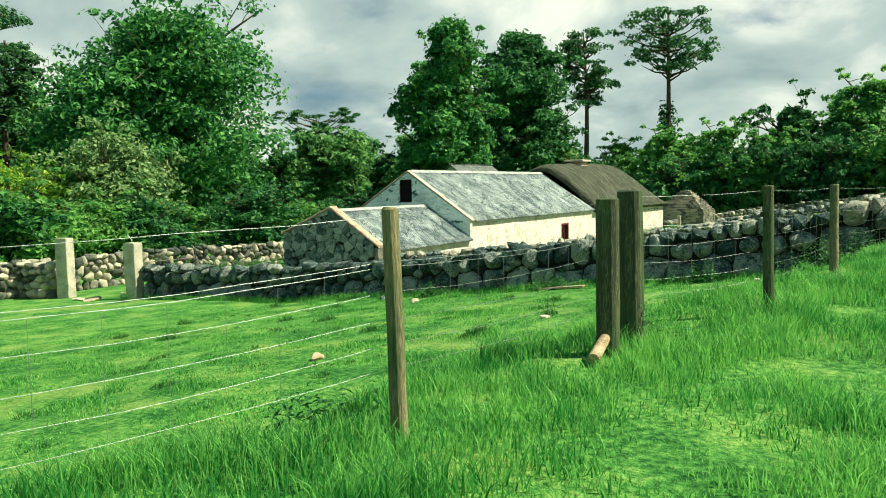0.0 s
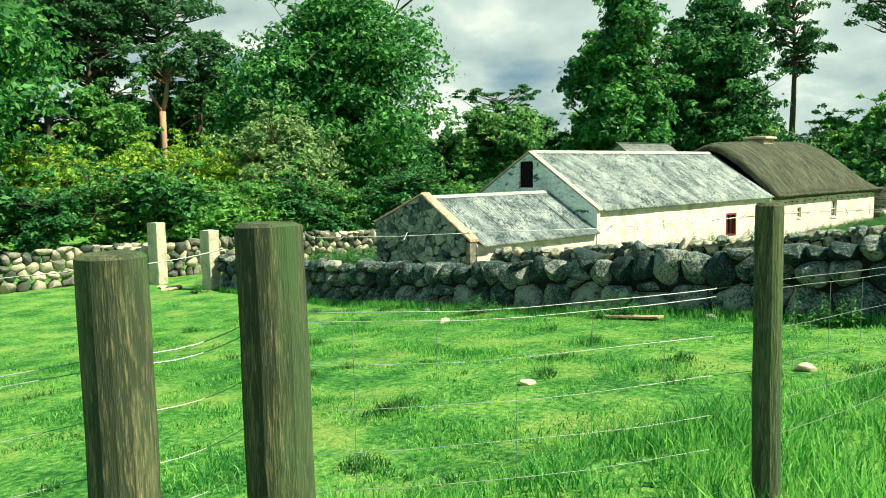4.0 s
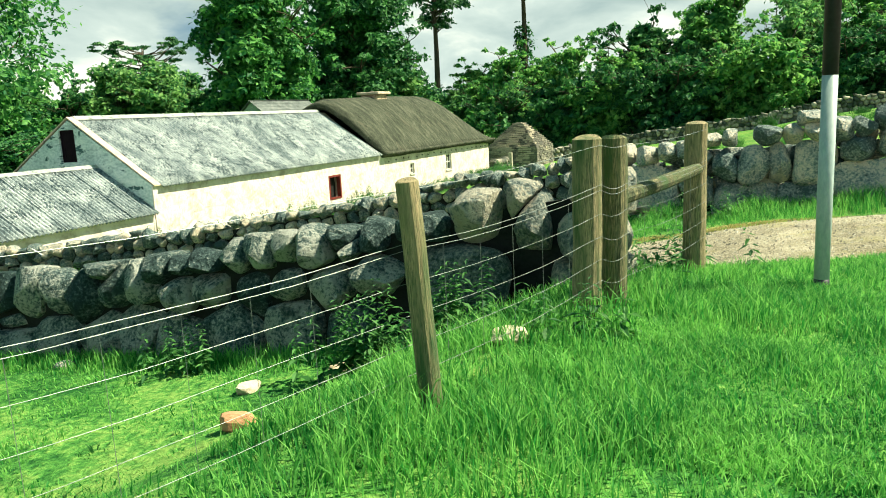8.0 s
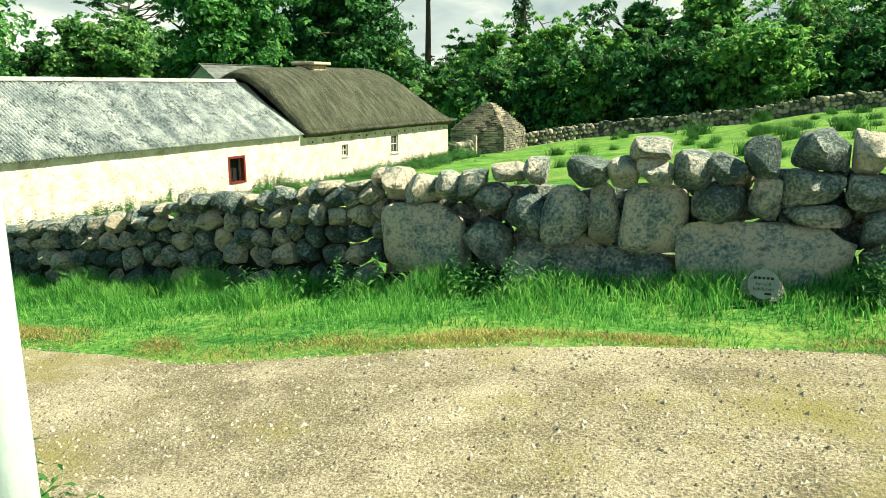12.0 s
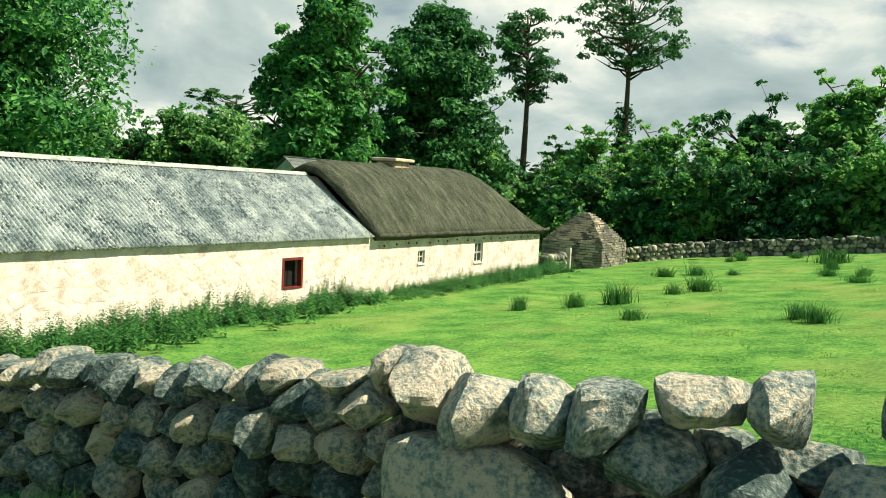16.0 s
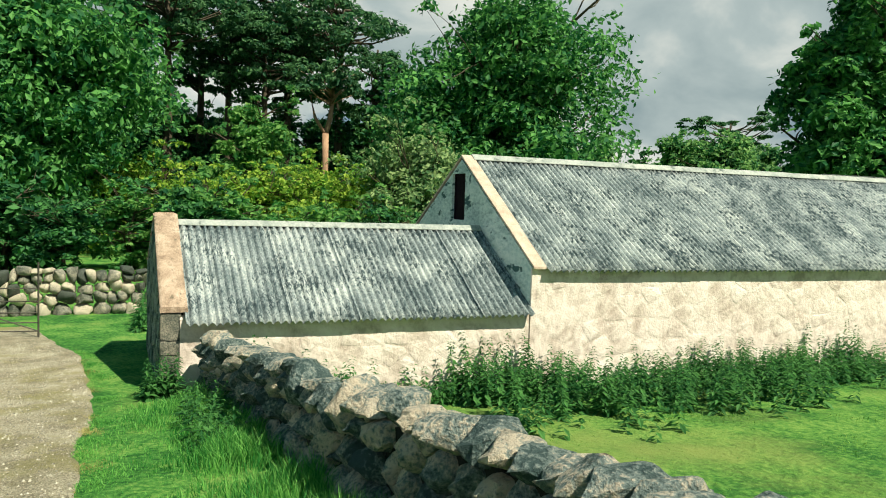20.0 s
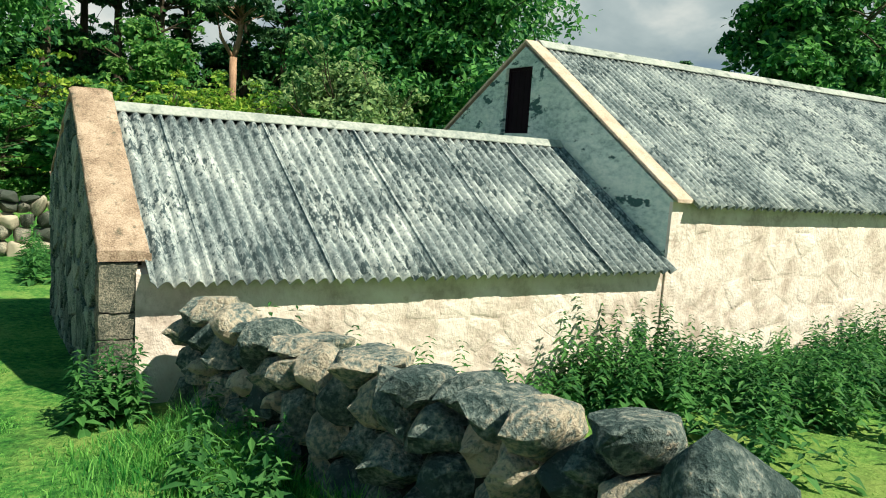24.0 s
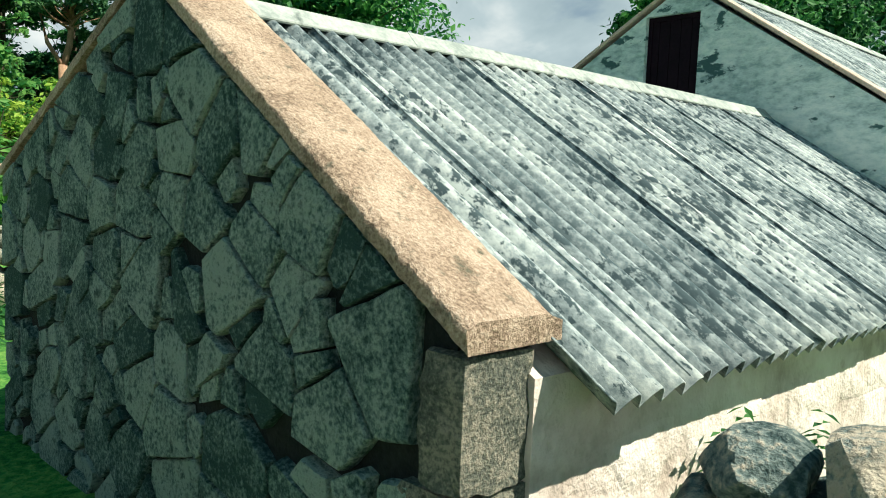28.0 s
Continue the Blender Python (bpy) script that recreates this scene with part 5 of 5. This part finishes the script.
# ---- lane pole ----
pole = empty("marker_pole", "white metal pole with a black upper part, paint chipped", "pole", at=(18.38, -11.14, 3.10))
part("lower_tube", Shape().tube([(0, 0, -0.25), (0.0, 0, 1.64)], 0.055, 20), M_POLE_W, pole, "chipped white paint", smooth=True)
part("upper_tube", Shape().tube([(0, 0, 1.64), (0.0, 0, 3.6)], 0.0562, 20), M_POLE_K, pole, "black paint", smooth=True)
part("base_collar", Shape().tube([(0, 0, -0.05), (0, 0, 0.10)], [0.0575, 0.0562], 20), M_POLE_K, pole, smooth=True)


# ---- gateposts and gate ----
def gate_post(x, y, top, w, turn):
    s = Shape()
    g = ground_z(x, y)
    rows = []
    for i in range(8):
        z = g - 0.2 + (top - g + 0.2) * i / 7
        k = w * (1 + 0.08 * noise.noise((x, i * 0.8, 0)))
        rows.append([(sx * k + noise.noise((x + sx, sy, z * 3)) * 0.02, sy * k * 0.85 + noise.noise((x - sx, sy, z * 3 + 9)) * 0.02, z) for sx, sy in ((-1, -1), (1, -1), (1, 1), (-1, 1), (-1, -1))])
    s.grid([r[::-1] for r in rows])
    n = len(s.v)
    s.f.append((n - 5, n - 4, n - 3, n - 2))
    ob = part("stone_gatepost", s, M_COPE_STONE)
    ob.location, ob.rotation_euler = (x, y, 0), (0, 0, radians(turn))
    bevelled(ob, 0.03, 2)
    return tagged(ob, "upright pale granite gatepost in the wall gap", "gatepost", "gateposts")


M_COPE_STONE = material("pale_granite_post", [(0.26, 0.25, 0.20), (0.44, 0.41, 0.33), (0.56, 0.50, 0.40)], scale=2.5, fine=40, bump=0.6)
gate_post(-10.2, -12.88, 2.66, 0.25, 20)
gate_post(-6.5, -12.53, 2.56, 0.24, 10)
gate = empty("field_gate", "thin brown metal field gate standing in the yard", "gate")
ga, gb = Vector((-7.0, -9.5, 0)), Vector((-7.25, -12.2, 0))
for t, top in ((0.0, 2.36), (0.5, 1.75), (1.0, 1.8)):
    p = ga.lerp(gb, t)
    part("upright", Shape().tube([(p.x, p.y, ground_z(p.x, p.y) - 0.05), (p.x, p.y, top)], 0.022, 8), M_IRON, gate)
for z in (0.75, 0.95, 1.18, 1.45, 1.75):
    part("bar", Shape().tube([(ga.x, ga.y, z), (gb.x, gb.y, z)], 0.016, 6), M_IRON, gate)
part("brace", Shape().tube([(ga.x, ga.y, 0.75), (gb.x, gb.y, 1.75)], 0.014, 6), M_IRON, gate)
# flat stones in the gap
for i, (x, y) in enumerate(((-8.7, -13.3), (-8.0, -13.2), (-7.6, -13.5))):
    made = fitted_stone([(-.4, -.2), (.35, -.22), (.4, .18), (-.3, .22)], random.Random(i), 0.05)
    ob = stone_part(None, made, (x, y, ground_z(x, y) + 0.04), 0.4 * i, M_PEBBLE, "flat_stone")
    ob.rotation_euler = (radians(90), 0, i * 0.7)
    tagged(ob, "flat pale stone lying in the grass", "stone", "loose stones")

# ---- corbelled hut ----
hut = empty("corbelled_hut", "square dry stone hut with stepped pyramid roof", "hut")
HX0, HX1, HY0, HY1 = -1.75, 2.05, 32.4, 36.3
rnd = random.Random(31)
M_HUT = material("hut_stone", [(0.10, 0.10, 0.088), (0.24, 0.225, 0.185), (0.44, 0.385, 0.30)], scale=2.5, fine=30, bump=0.6, island=0.45)
z = 0.05
course = 0
while z < 3.72:
    h = 0.15 if z < 1.85 else 0.125
    t = max(0, (z - 1.85) / 1.95)
    k = 1 - 0.0 if z < 1.85 else (1.04 - 0.92 * t ** 1.12)
    cx, cy, wx, wy = (HX0 + HX1) / 2, (HY0 + HY1) / 2, (HX1 - HX0) / 2 * k, (HY1 - HY0) / 2 * k
    s = Shape()
    for side in range(4):
        half, other = (wx, wy) if side % 2 == 0 else (wy, wx)
        u = -half
        while u < half - 0.02:
            w = min(rnd.uniform(0.25, 0.7), half - u)
            d0 = other + rnd.uniform(-0.035, 0.035)
            a, b, c0, c1 = u + 0.008, u + w - 0.008, -d0, -d0 + min(0.45, other)
            zz = z + rnd.uniform(-.012, .012)
            n = len(s.v)
            s.box(a, b, c0, c1, zz, zz + h - 0.03)
            rot = Matrix.Rotation(side * math.pi / 2, 3, "Z")
            for i in range(n, len(s.v)):
                p = rot @ Vector(s.v[i])
                s.v[i] = (p.x + cx, p.y + cy, p.z)
            u += w
    part("stone_course", s, M_HUT, hut)
    z += h
    course += 1
part("capstone", Shape().box(0.0, 0.32, 34.2, 34.5, 3.66, 3.78), M_HUT, hut)
s = Shape().prism([(HX0 + 0.2, 0), (HX1 - 0.2, 0), (HX1 - 0.2, 1.8), ((HX0 + HX1) / 2 + 0.15, 3.55), ((HX0 + HX1) / 2 - 0.15, 3.55), (HX0 + 0.2, 1.8)], 34.15, 34.55)
part("inner_fill", s, M_GAP_SHADE, hut)
s = Shape().prism([(HY0 + 0.2, 0), (HY1 - 0.2, 0), (HY1 - 0.2, 1.8), (34.5, 3.55), (34.2, 3.55), (HY0 + 0.2, 1.8)], -0.1, 0.4, 0)
part("inner_fill", s, M_GAP_SHADE, hut)
far_wall("hut_wall", "short rubble wall between cottage and hut", [(0.0, 28.9), (0.1, 32.0)], 0.95, 0.34, 33)
gate_post(0.35, 31.6, 1.75, 0.14, 5)

# ---- plaque at the foot of the wall ----
backing = fitted_stone([(-.36, -.3), (.34, -.32), (.36, .26), (-.30, .30)], random.Random(3), 0.08, round_face=0.2)
slab = stone_part(None, backing, (19.54, -5.24, 3.17), 0.2, M_STONE, "plaque_stone")
slab.rotation_euler, slab.scale = (radians(-14), 0, radians(8)), (0.54, 0.54, 0.54)
tagged(slab, "leaning granite block carrying a round slate plaque", "sign")
disc = Shape().tube([(0, -0.10, 0.05), (0, -0.17, 0.05)], 0.235, 40)
face = part("plaque", disc, M_PLAQUE, slab, "round engraved grey slate plaque", smooth=False)
for i, (text, z, size) in enumerate((("", 0.08, 0.062), ("Farm &", 0.0, 0.062), ("Exhibition", -0.08, 0.062))):
    if i == 0:
        for k in range(5):
            part("letter_bar", Shape().box(-0.15 + k * 0.062, -0.105 + k * 0.062, -0.174, -0.171, 0.125, 0.165), M_INK, face)
        continue
    cu = bpy.data.curves.new("lettering", "FONT")
    cu.body, cu.size, cu.align_x, cu.extrude = text, size * 1.25, "CENTER", 0.001
    tmp = bpy.data.objects.new("lettering", cu)
    me = bpy.data.meshes.new_from_object(tmp)
    bpy.data.objects.remove(tmp)
    me.materials.clear()
    me.materials.append(M_INK)
    ob = new("lettering", me)
    ob.parent = face
    ob.matrix_basis = pose(0, -0.172, z + 0.025, 90, 0, 0)
part("letter_bar", Shape().box(0.02, 0.12, -0.174, -0.171, -0.12, -0.085), M_INK, face)

# ---- loose rocks in the paddock ----
rnd = random.Random(51)
M_PEBBLE_RED = material("rusty_field_rock", [(0.30, 0.15, 0.075), (0.50, 0.29, 0.16)], scale=7, fine=40, bump=0.6)
for x, y, w, mat, look_of in ((14.02, -12.0, 0.12, M_STONE, "grey rock at the wall foot"), (14.06, -12.80, 0.15, M_PEBBLE, ""), (14.70, -13.68, 0.19, M_PEBBLE_RED, "rusty brown rock in the pasture grass"), (14.65, -12.30, 0.17, M_PEBBLE, ""), (13.62, -15.15, 0.13, M_PEBBLE, ""), (11.04, -12.25, 0.13, M_STONE, "grey rock at the wall foot"), (16.55, -13.17, 0.15, M_PEBBLE, ""), (4.6, -12.62, 0.16, M_STONE, "grey rock at the wall foot"), (6.47, -13.75, 0.14, M_PEBBLE, ""), (11.46, -17.0, 0.10, M_PEBBLE, ""), (9.55, -20.5, 0.16, M_PEBBLE, ""), (15.3, -12.1, 0.10, M_PEBBLE, "")):
    made = fitted_stone([(-w, -w * .35), (w * .8, -w * .4), (w, w * .2), (w * .2, w * .42), (-w * .9, w * .3)], rnd, w * 0.55, round_face=0.35)
    ob = stone_part(None, made, (x, y, ground_z(x, y) + w * 0.18), rnd.uniform(0, 3), mat, "loose_rock")
    tagged(ob, look_of or "pale rock lying in the pasture grass", "rock", "loose rocks")
# a board left at the foot of the paddock wall
pz = [ground_z(x, -12.6) + 0.03 for x in (9.3, 10.35)]
board = part("plank", Shape().prism([(9.3, pz[0]), (10.35, pz[1]), (10.35, pz[1] + 0.035), (9.3, pz[0] + 0.035)], -12.70, -12.52), M_LOG)
tagged(bevelled(board, 0.006), "pale weathered plank lying at the wall foot", "plank")


# ---- grass, rushes and weeds ----
def blades(name, spots, height, width, mat, label, seed, lean=0.45, parent=None):
    """Bent grass blades at the given (x, y, z, height factor) rows, as one mesh."""
    rs = np.random.RandomState(seed)
    p = np.array(spots, dtype=float)
    n = len(p)
    h = height * p[:, 3] * rs.uniform(0.55, 1.35, n)
    a = rs.uniform(0, 2 * np.pi, n)
    side = np.stack([np.cos(a), np.sin(a), np.zeros(n)], 1) * (width * rs.uniform(0.6, 1.4, n))[:, None]
    b = rs.uniform(0, 2 * np.pi, n)
    k = lean * rs.uniform(0.1, 1.2, n) * h
    tip = np.stack([np.cos(b) * k, np.sin(b) * k, h], 1)
    base = p[:, :3] - np.array((0, 0, 0.015))
    mid = base + tip * np.array((0.35, 0.35, 0.62))
    v = np.stack([base - side, base + side, mid + side * 0.75, mid - side * 0.75, base + tip], 1).reshape(-1, 3)
    i0 = np.arange(n)[:, None] * 5
    quads, tris = (i0 + np.array([0, 1, 2, 3])).tolist(), (i0 + np.array([3, 2, 4])).tolist()
    me = bpy.data.meshes.new(name)
    me.from_pydata(v.tolist(), [], quads + tris)
    me.materials.append(mat)
    ob = new(name, me)
    if parent:
        ob.parent = parent
        return ob
    return tagged(ob, label, "grass", kind="stuff")


def scatter(seed, count, x0, x1, y0, y1, keep):
    rn, out = random.Random(seed), []
    tries = 0
    while len(out) < count and tries < count * 8:
        tries += 1
        x, y = rn.uniform(x0, x1), rn.uniform(y0, y1)
        k = keep(x, y)
        if k > 0.05 and rn.random() < min(1, k):
            out.append((x, y, ground_z(x, y), k))
    return out


def verge(x, y):
    lo, hi = lane_edge(x)
    if y > lo - 0.02 or x > 22.5 or on_branch(x, y):
        return 0
    d = x - fence_x(y)
    if d < -0.9:
        return 0
    c = 0.6 + 0.75 * noise.noise((x * 0.8, y * 0.8, 0)) + 0.5 * noise.noise((x * 2.4, y * 2.4, 4))
    near = 1.15 if d < 1.1 else 0.8
    short = 1 - 0.5 * smoothstep(-12.4, -10.2, y)
    return max(0.12, c) * near * short


blades("verge_grass", scatter(61, 120000, 12.3, 22, -29.5, -9.4, verge), 0.20, 0.0042, M_BLADE, "long lush green grass on the verge", 1, 0.7)
blades("paddock_grass", scatter(62, 90000, 0, 16.5, -27, -12.0, lambda x, y: 0 if x > fence_x(y) - 0.4 else max(0.12, 0.45 + 0.9 * noise.noise((x * 1.1, y * 1.1, 2)) + 0.4 * noise.noise((x * 3, y * 3, 6)))), 0.085, 0.006, M_BLADE, "short tufted paddock grass", 2, 0.8)


blades("paddock_tufts", scatter(67, 42000, 1, 16.5, -27, -12.3, lambda x, y: 0 if x > fence_x(y) - 0.3 else max(0, 2.6 * (noise.noise((x * 1.6, y * 1.6, 12)) - 0.30))), 0.15, 0.006, M_BLADE_DARK, "darker grass tufts and low weeds in the paddock", 7, 0.9)

blades("short_verge_grass", scatter(69, 62000, 15.5, 21.0, -14.5, -9.3, lambda x, y: 0 if y > lane_edge(x)[0] + 0.03 or x < fence_x(y) or on_branch(x, y) else 0.7 + 0.5 * noise.noise((x * 1.5, y * 1.5, 9))), 0.085, 0.0036, M_BLADE, "short trodden grass by the lane", 9, 1.0)


def wall_verge(x, y):
    hi = lane_edge(x)[1]
    b = b_line(x)
    if y < hi + 0.02 or y > b - 0.18:
        return 0
    t = (y - hi) / max(0.2, b - 0.2 - hi)
    return max(0.10, (0.20 + 0.95 * t * t) * (0.8 + 0.8 * noise.noise((x * 1.5, y * 1.5, 1))))


blades("lane_verge_grass", scatter(63, 46000, 1.0, 24, -8.3, -4.3, wall_verge), 0.27, 0.005, M_BLADE, "ragged grass between lane and wall", 3, 0.7)
blades("lane_verge_grass", scatter(64, 16000, -6, 16.8, -11.6, -9.3, lambda x, y: 0 if y > lane_edge(x)[0] or y > a_line(x) + 1.9 else 0.6 + 0.5 * noise.noise((x, y, 5))), 0.14, 0.006, M_BLADE, "grass along the foot of the paddock wall", 4)
blades("field_grass", scatter(65, 80000, 0.3, 27, -4.4, 24, lambda x, y: max(0.15, 0.5 + 0.8 * noise.noise((x * 0.9, y * 0.9, 8)))), 0.06, 0.008, M_BLADE_FIELD, "grazed field grass", 5, 0.8)
blades("wall_foot_grass", scatter(66, 14000, -6, 16.6, -12.7, -11.8, lambda x, y: max(0, 0.9 - abs(y - a_line(x) + 0.5) * 2.2)), 0.22, 0.006, M_BLADE, "taller grass at the wall foot", 6)


blades("dry_grass", scatter(68, 42000, 8, 23.5, -8.6, -4.9, lambda x, y: max(0, 0.95 - abs(y - lane_edge(x)[1] - 0.30) * 1.5) * (0.75 + 0.9 * noise.noise((x * 1.2, y * 1.2, 3)))), 0.06, 0.0045, M_DRY, "dry trodden grass along the lane edge", 8, 1.3)


def rush_tuft(seed, n, h):
    rn = random.Random(seed)
    spots = [(rn.gauss(0, 0.13), rn.gauss(0, 0.13), 0, rn.uniform(0.6, 1.1)) for _ in range(n)]
    ob = blades("rush_tuft", spots, h, 0.006, M_BLADE_DARK, "", seed, 0.35)
    del ob["kind"]
    return tagged(ob, "dark green clump of rushes in the grazed field", "rush", "rushes in the field")


tufts = [rush_tuft(71 + i, 300, 0.78) for i in range(3)]
rn = random.Random(75)
RUSHES = ((6.9, 13.1), (8.25, 14.4), (9.3, 15.5), (11.1, 11.7), (10, 19.3), (10.7, 20.4), (15.6, 11.5), (14.2, 27), (15.5, 26.7), (17.2, 28), (18.1, 20.5), (18.9, 13.5), (20.2, 13.2), (21.5, 28.7), (18.4, 26.6))
more = [(rn.uniform(7, 34), rn.uniform(22, 41)) for _ in range(45)] + [(rn.uniform(13, 24), rn.uniform(4, 20)) for _ in range(5)]
for i, (x, y) in enumerate(list(RUSHES) + more):
    k = rn.uniform(0.75, 1.2)
    m = Matrix.LocRotScale((x, y, ground_z(x, y)), Euler((0, 0, rn.uniform(0, 6))), (k * rn.uniform(1, 1.8), k, k * rn.uniform(0.6, 1.1)))
    if i < 3:
        tufts[i].matrix_basis = m
    else:
        copy_thing(tufts[i % 3], m)


def weeds(name, plants, mat, label, seed, leaf=0.05):
    """Upright leafy stems; plants are (x, y, z, height)."""
    rn, s, st = random.Random(seed), Shape(), Shape()
    for x, y, z, h in plants:
        lx, ly = rn.gauss(0, 0.10) * h, rn.gauss(0, 0.10) * h
        st.tube([(x, y, z - 0.02), (x + lx * 0.4, y + ly * 0.4, z + h * 0.5), (x + lx, y + ly, z + h)], [0.006, 0.004, 0.002], 4)
        n = int(h / 0.045)
        for i in range(n):
            t = (i + 1) / n
            for side in (0, 1):
                a = i * 1.57 + side * math.pi + rn.gauss(0, 0.3)
                r = leaf * (1.35 - 0.95 * t) * rn.uniform(0.8, 1.4)
                c = Vector((x + lx * t, y + ly * t, z + h * t))
                d = Vector((math.cos(a), math.sin(a), rn.uniform(-0.5, 0.25))).normalized()
                q = d.cross(Vector((0, 0, 1))).normalized()
                k = len(s.v)
                s.v += [tuple(c), tuple(c + d * r + q * r * 0.42), tuple(c + d * r * 2.2 + Vector((0, 0, -r * 0.5))), tuple(c + d * r - q * r * 0.42)]
                s.f.append((k, k + 1, k + 2, k + 3))
    root = tagged(part(name, s, mat), label, "weeds", kind="stuff")
    return root


rn = random.Random(81)
plants = []
for i in range(3900):
    y = rn.uniform(-6.0, 29.5)
    x = abs(rn.gauss(0, 0.75 if y > 9 else 1.15)) + 0.12
    if y < -2.0:
        if rn.random() > 0.45:
            continue
        x = rn.uniform(0.1, 0.9)
    if noise.noise((x * 0.9, y * 0.7, 5.5)) + rn.uniform(-0.5, 0.5) < -0.25:
        continue
    hh = rn.uniform(0.35, 1.0) * (1.3 if y < 12 else 0.85) * (1 - 0.3 * min(1, x)) * (0.9 + 0.7 * noise.noise((x * 0.5, y * 0.55, 1.5)))
    plants.append((x, y, ground_z(x, y), hh * (0.62 if y < -2.0 else 1.0)))
weeds("nettle_bed", plants, M_NETTLE, "dense dark nettles along the whitewashed wall", 82, 0.075)
corner = [(rn.uniform(0.1, 0.75), rn.uniform(-7.1, -6.6), 0, rn.uniform(0.25, 0.7)) for _ in range(34)] + [(rn.uniform(1.0, 4.5), b_line(2.5) - rn.uniform(0.3, 0.8), 0, rn.uniform(0.2, 0.5)) for _ in range(50)]
weeds("corner_weeds", [(x, y, ground_z(x, y), h) for x, y, _, h in corner], M_NETTLE, "weeds growing at the foot of the gable corner", 83, 0.06)
foot = []
for cx, cy, n, h in ((15.4, -5.35, 16, 0.5), (17.05, -5.3, 22, 0.42), (17.8, -5.3, 10, 0.35), (20.5, -5.2, 18, 0.45), (21.2, -5.1, 20, 0.5), (14.2, -5.45, 16, 0.35), (17.25, -10.45, 12, 0.5), (16.9, -10.9, 12, 0.4), (15.0, -12.5, 30, 0.6), (15.6, -12.2, 26, 0.5), (12.8, -12.3, 14, 0.4), (9.5, -12.5, 18, 0.4), (6.0, -12.5, 20, 0.35), (16.8, -12.9, 14, 0.35), (14.5, -21.5, 18, 0.35), (-6.0, -13.2, 20, 0.4), (13, -24.5, 10, 0.35)):
    for _ in range(n):
        x, y = cx + rn.gauss(0, 0.22), cy + rn.gauss(0, 0.10)
        foot.append((x, y, ground_z(x, y), h * rn.uniform(0.5, 1.2)))
weeds("bramble_patch", foot, M_NETTLE, "brambles and weeds at wall feet and posts", 84, 0.05)
# rank growth in the yard behind the gap
yard = [(rn.uniform(-11.9, -7.5), rn.uniform(-7.5, 1.0)) for _ in range(260)]
weeds("yard_weeds", [(x, y, ground_z(x, y), rn.uniform(0.3, 0.9)) for x, y in yard], M_NETTLE, "rank green weeds below the yard wall", 85, 0.09)

# ragged edges of the lane
blades("dry_grass", scatter(92, 26000, 13, 23, -13.2, -9.0, lambda x, y: max(0, 0.95 - abs(y - lane_edge(x)[0] + 0.12) * 1.5) * (0.7 + 1.0 * noise.noise((x * 1.3, y * 1.3, 3)))), 0.05, 0.0045, M_DRY, "dry trodden grass along the lane edge", 10, 1.3)
blades("lane_edge_grass", scatter(93, 16000, -5, 13, -8.6, -6.4, lambda x, y: max(0, 0.9 - abs(y - lane_edge(x)[1] - 0.05) * 1.7) * (0.6 + 1.2 * noise.noise((x * 1.6, y * 1.6, 6)))), 0.06, 0.005, M_BLADE, "short grass creeping over the lane edge", 11, 1.2)
blades("dry_grass", scatter(94, 14000, -5, 13, -8.6, -6.4, lambda x, y: max(0, 0.9 - abs(y - lane_edge(x)[1] + 0.12) * 1.7) * (0.6 + 1.2 * noise.noise((x * 1.6, y * 1.6, 9)))), 0.045, 0.005, M_DRY, "dry trodden grass along the lane edge", 12, 1.3)

blades("dry_grass", scatter(95, 14000, 17.8, 20.6, -19, -10.6, lambda x, y: max(0, 0.95 - abs(x - branch_edge(y)[0] + 0.05) * 2.2) * (0.7 + 1.0 * noise.noise((x * 1.3, y * 1.3, 3)))), 0.055, 0.004, M_DRY, "dry trodden grass along the path edge", 13, 1.3)

# loose gravel on the lane
rn = random.Random(91)
s = Shape()
for _ in range(20000):
    x = rn.uniform(-6, 14) if rn.random() < 0.5 else rn.uniform(14.5, 22.5)
    lo, hi = lane_edge(x)
    y = rn.uniform(lo + 0.15, hi - 0.1)
    z = ground_z(x, y) + 0.034
    if rn.random() < 0.2:
        y = rn.uniform(-17, -11.2)
        x = rn.uniform(branch_edge(y)[0] + 0.1, branch_edge(y)[1] - 0.1)
        z = ground_z(x, y) + 0.026
    r = abs(rn.gauss(0, 0.007)) + 0.004
    n = len(s.v)
    a = rn.uniform(0, 6.28)
    s.v += [(x + r * math.cos(a + k * 1.57) * rn.uniform(0.7, 1.3), y + r * math.sin(a + k * 1.57) * rn.uniform(0.7, 1.3), z - 0.004) for k in range(4)] + [(x + rn.uniform(-.3, .3) * r, y, z + r * 0.75)]
    s.f += [(n, n + 1, n + 4), (n + 1, n + 2, n + 4), (n + 2, n + 3, n + 4), (n + 3, n, n + 4)]
M_CHIP = material("stone_chips", [(0.17, 0.158, 0.128), (0.35, 0.325, 0.26), (0.55, 0.51, 0.42)], scale=3, fine=50, bump=0, island=0.6)
tagged(part("gravel", s, M_CHIP), "loose pale stone chips on the lane", "gravel", kind="stuff")
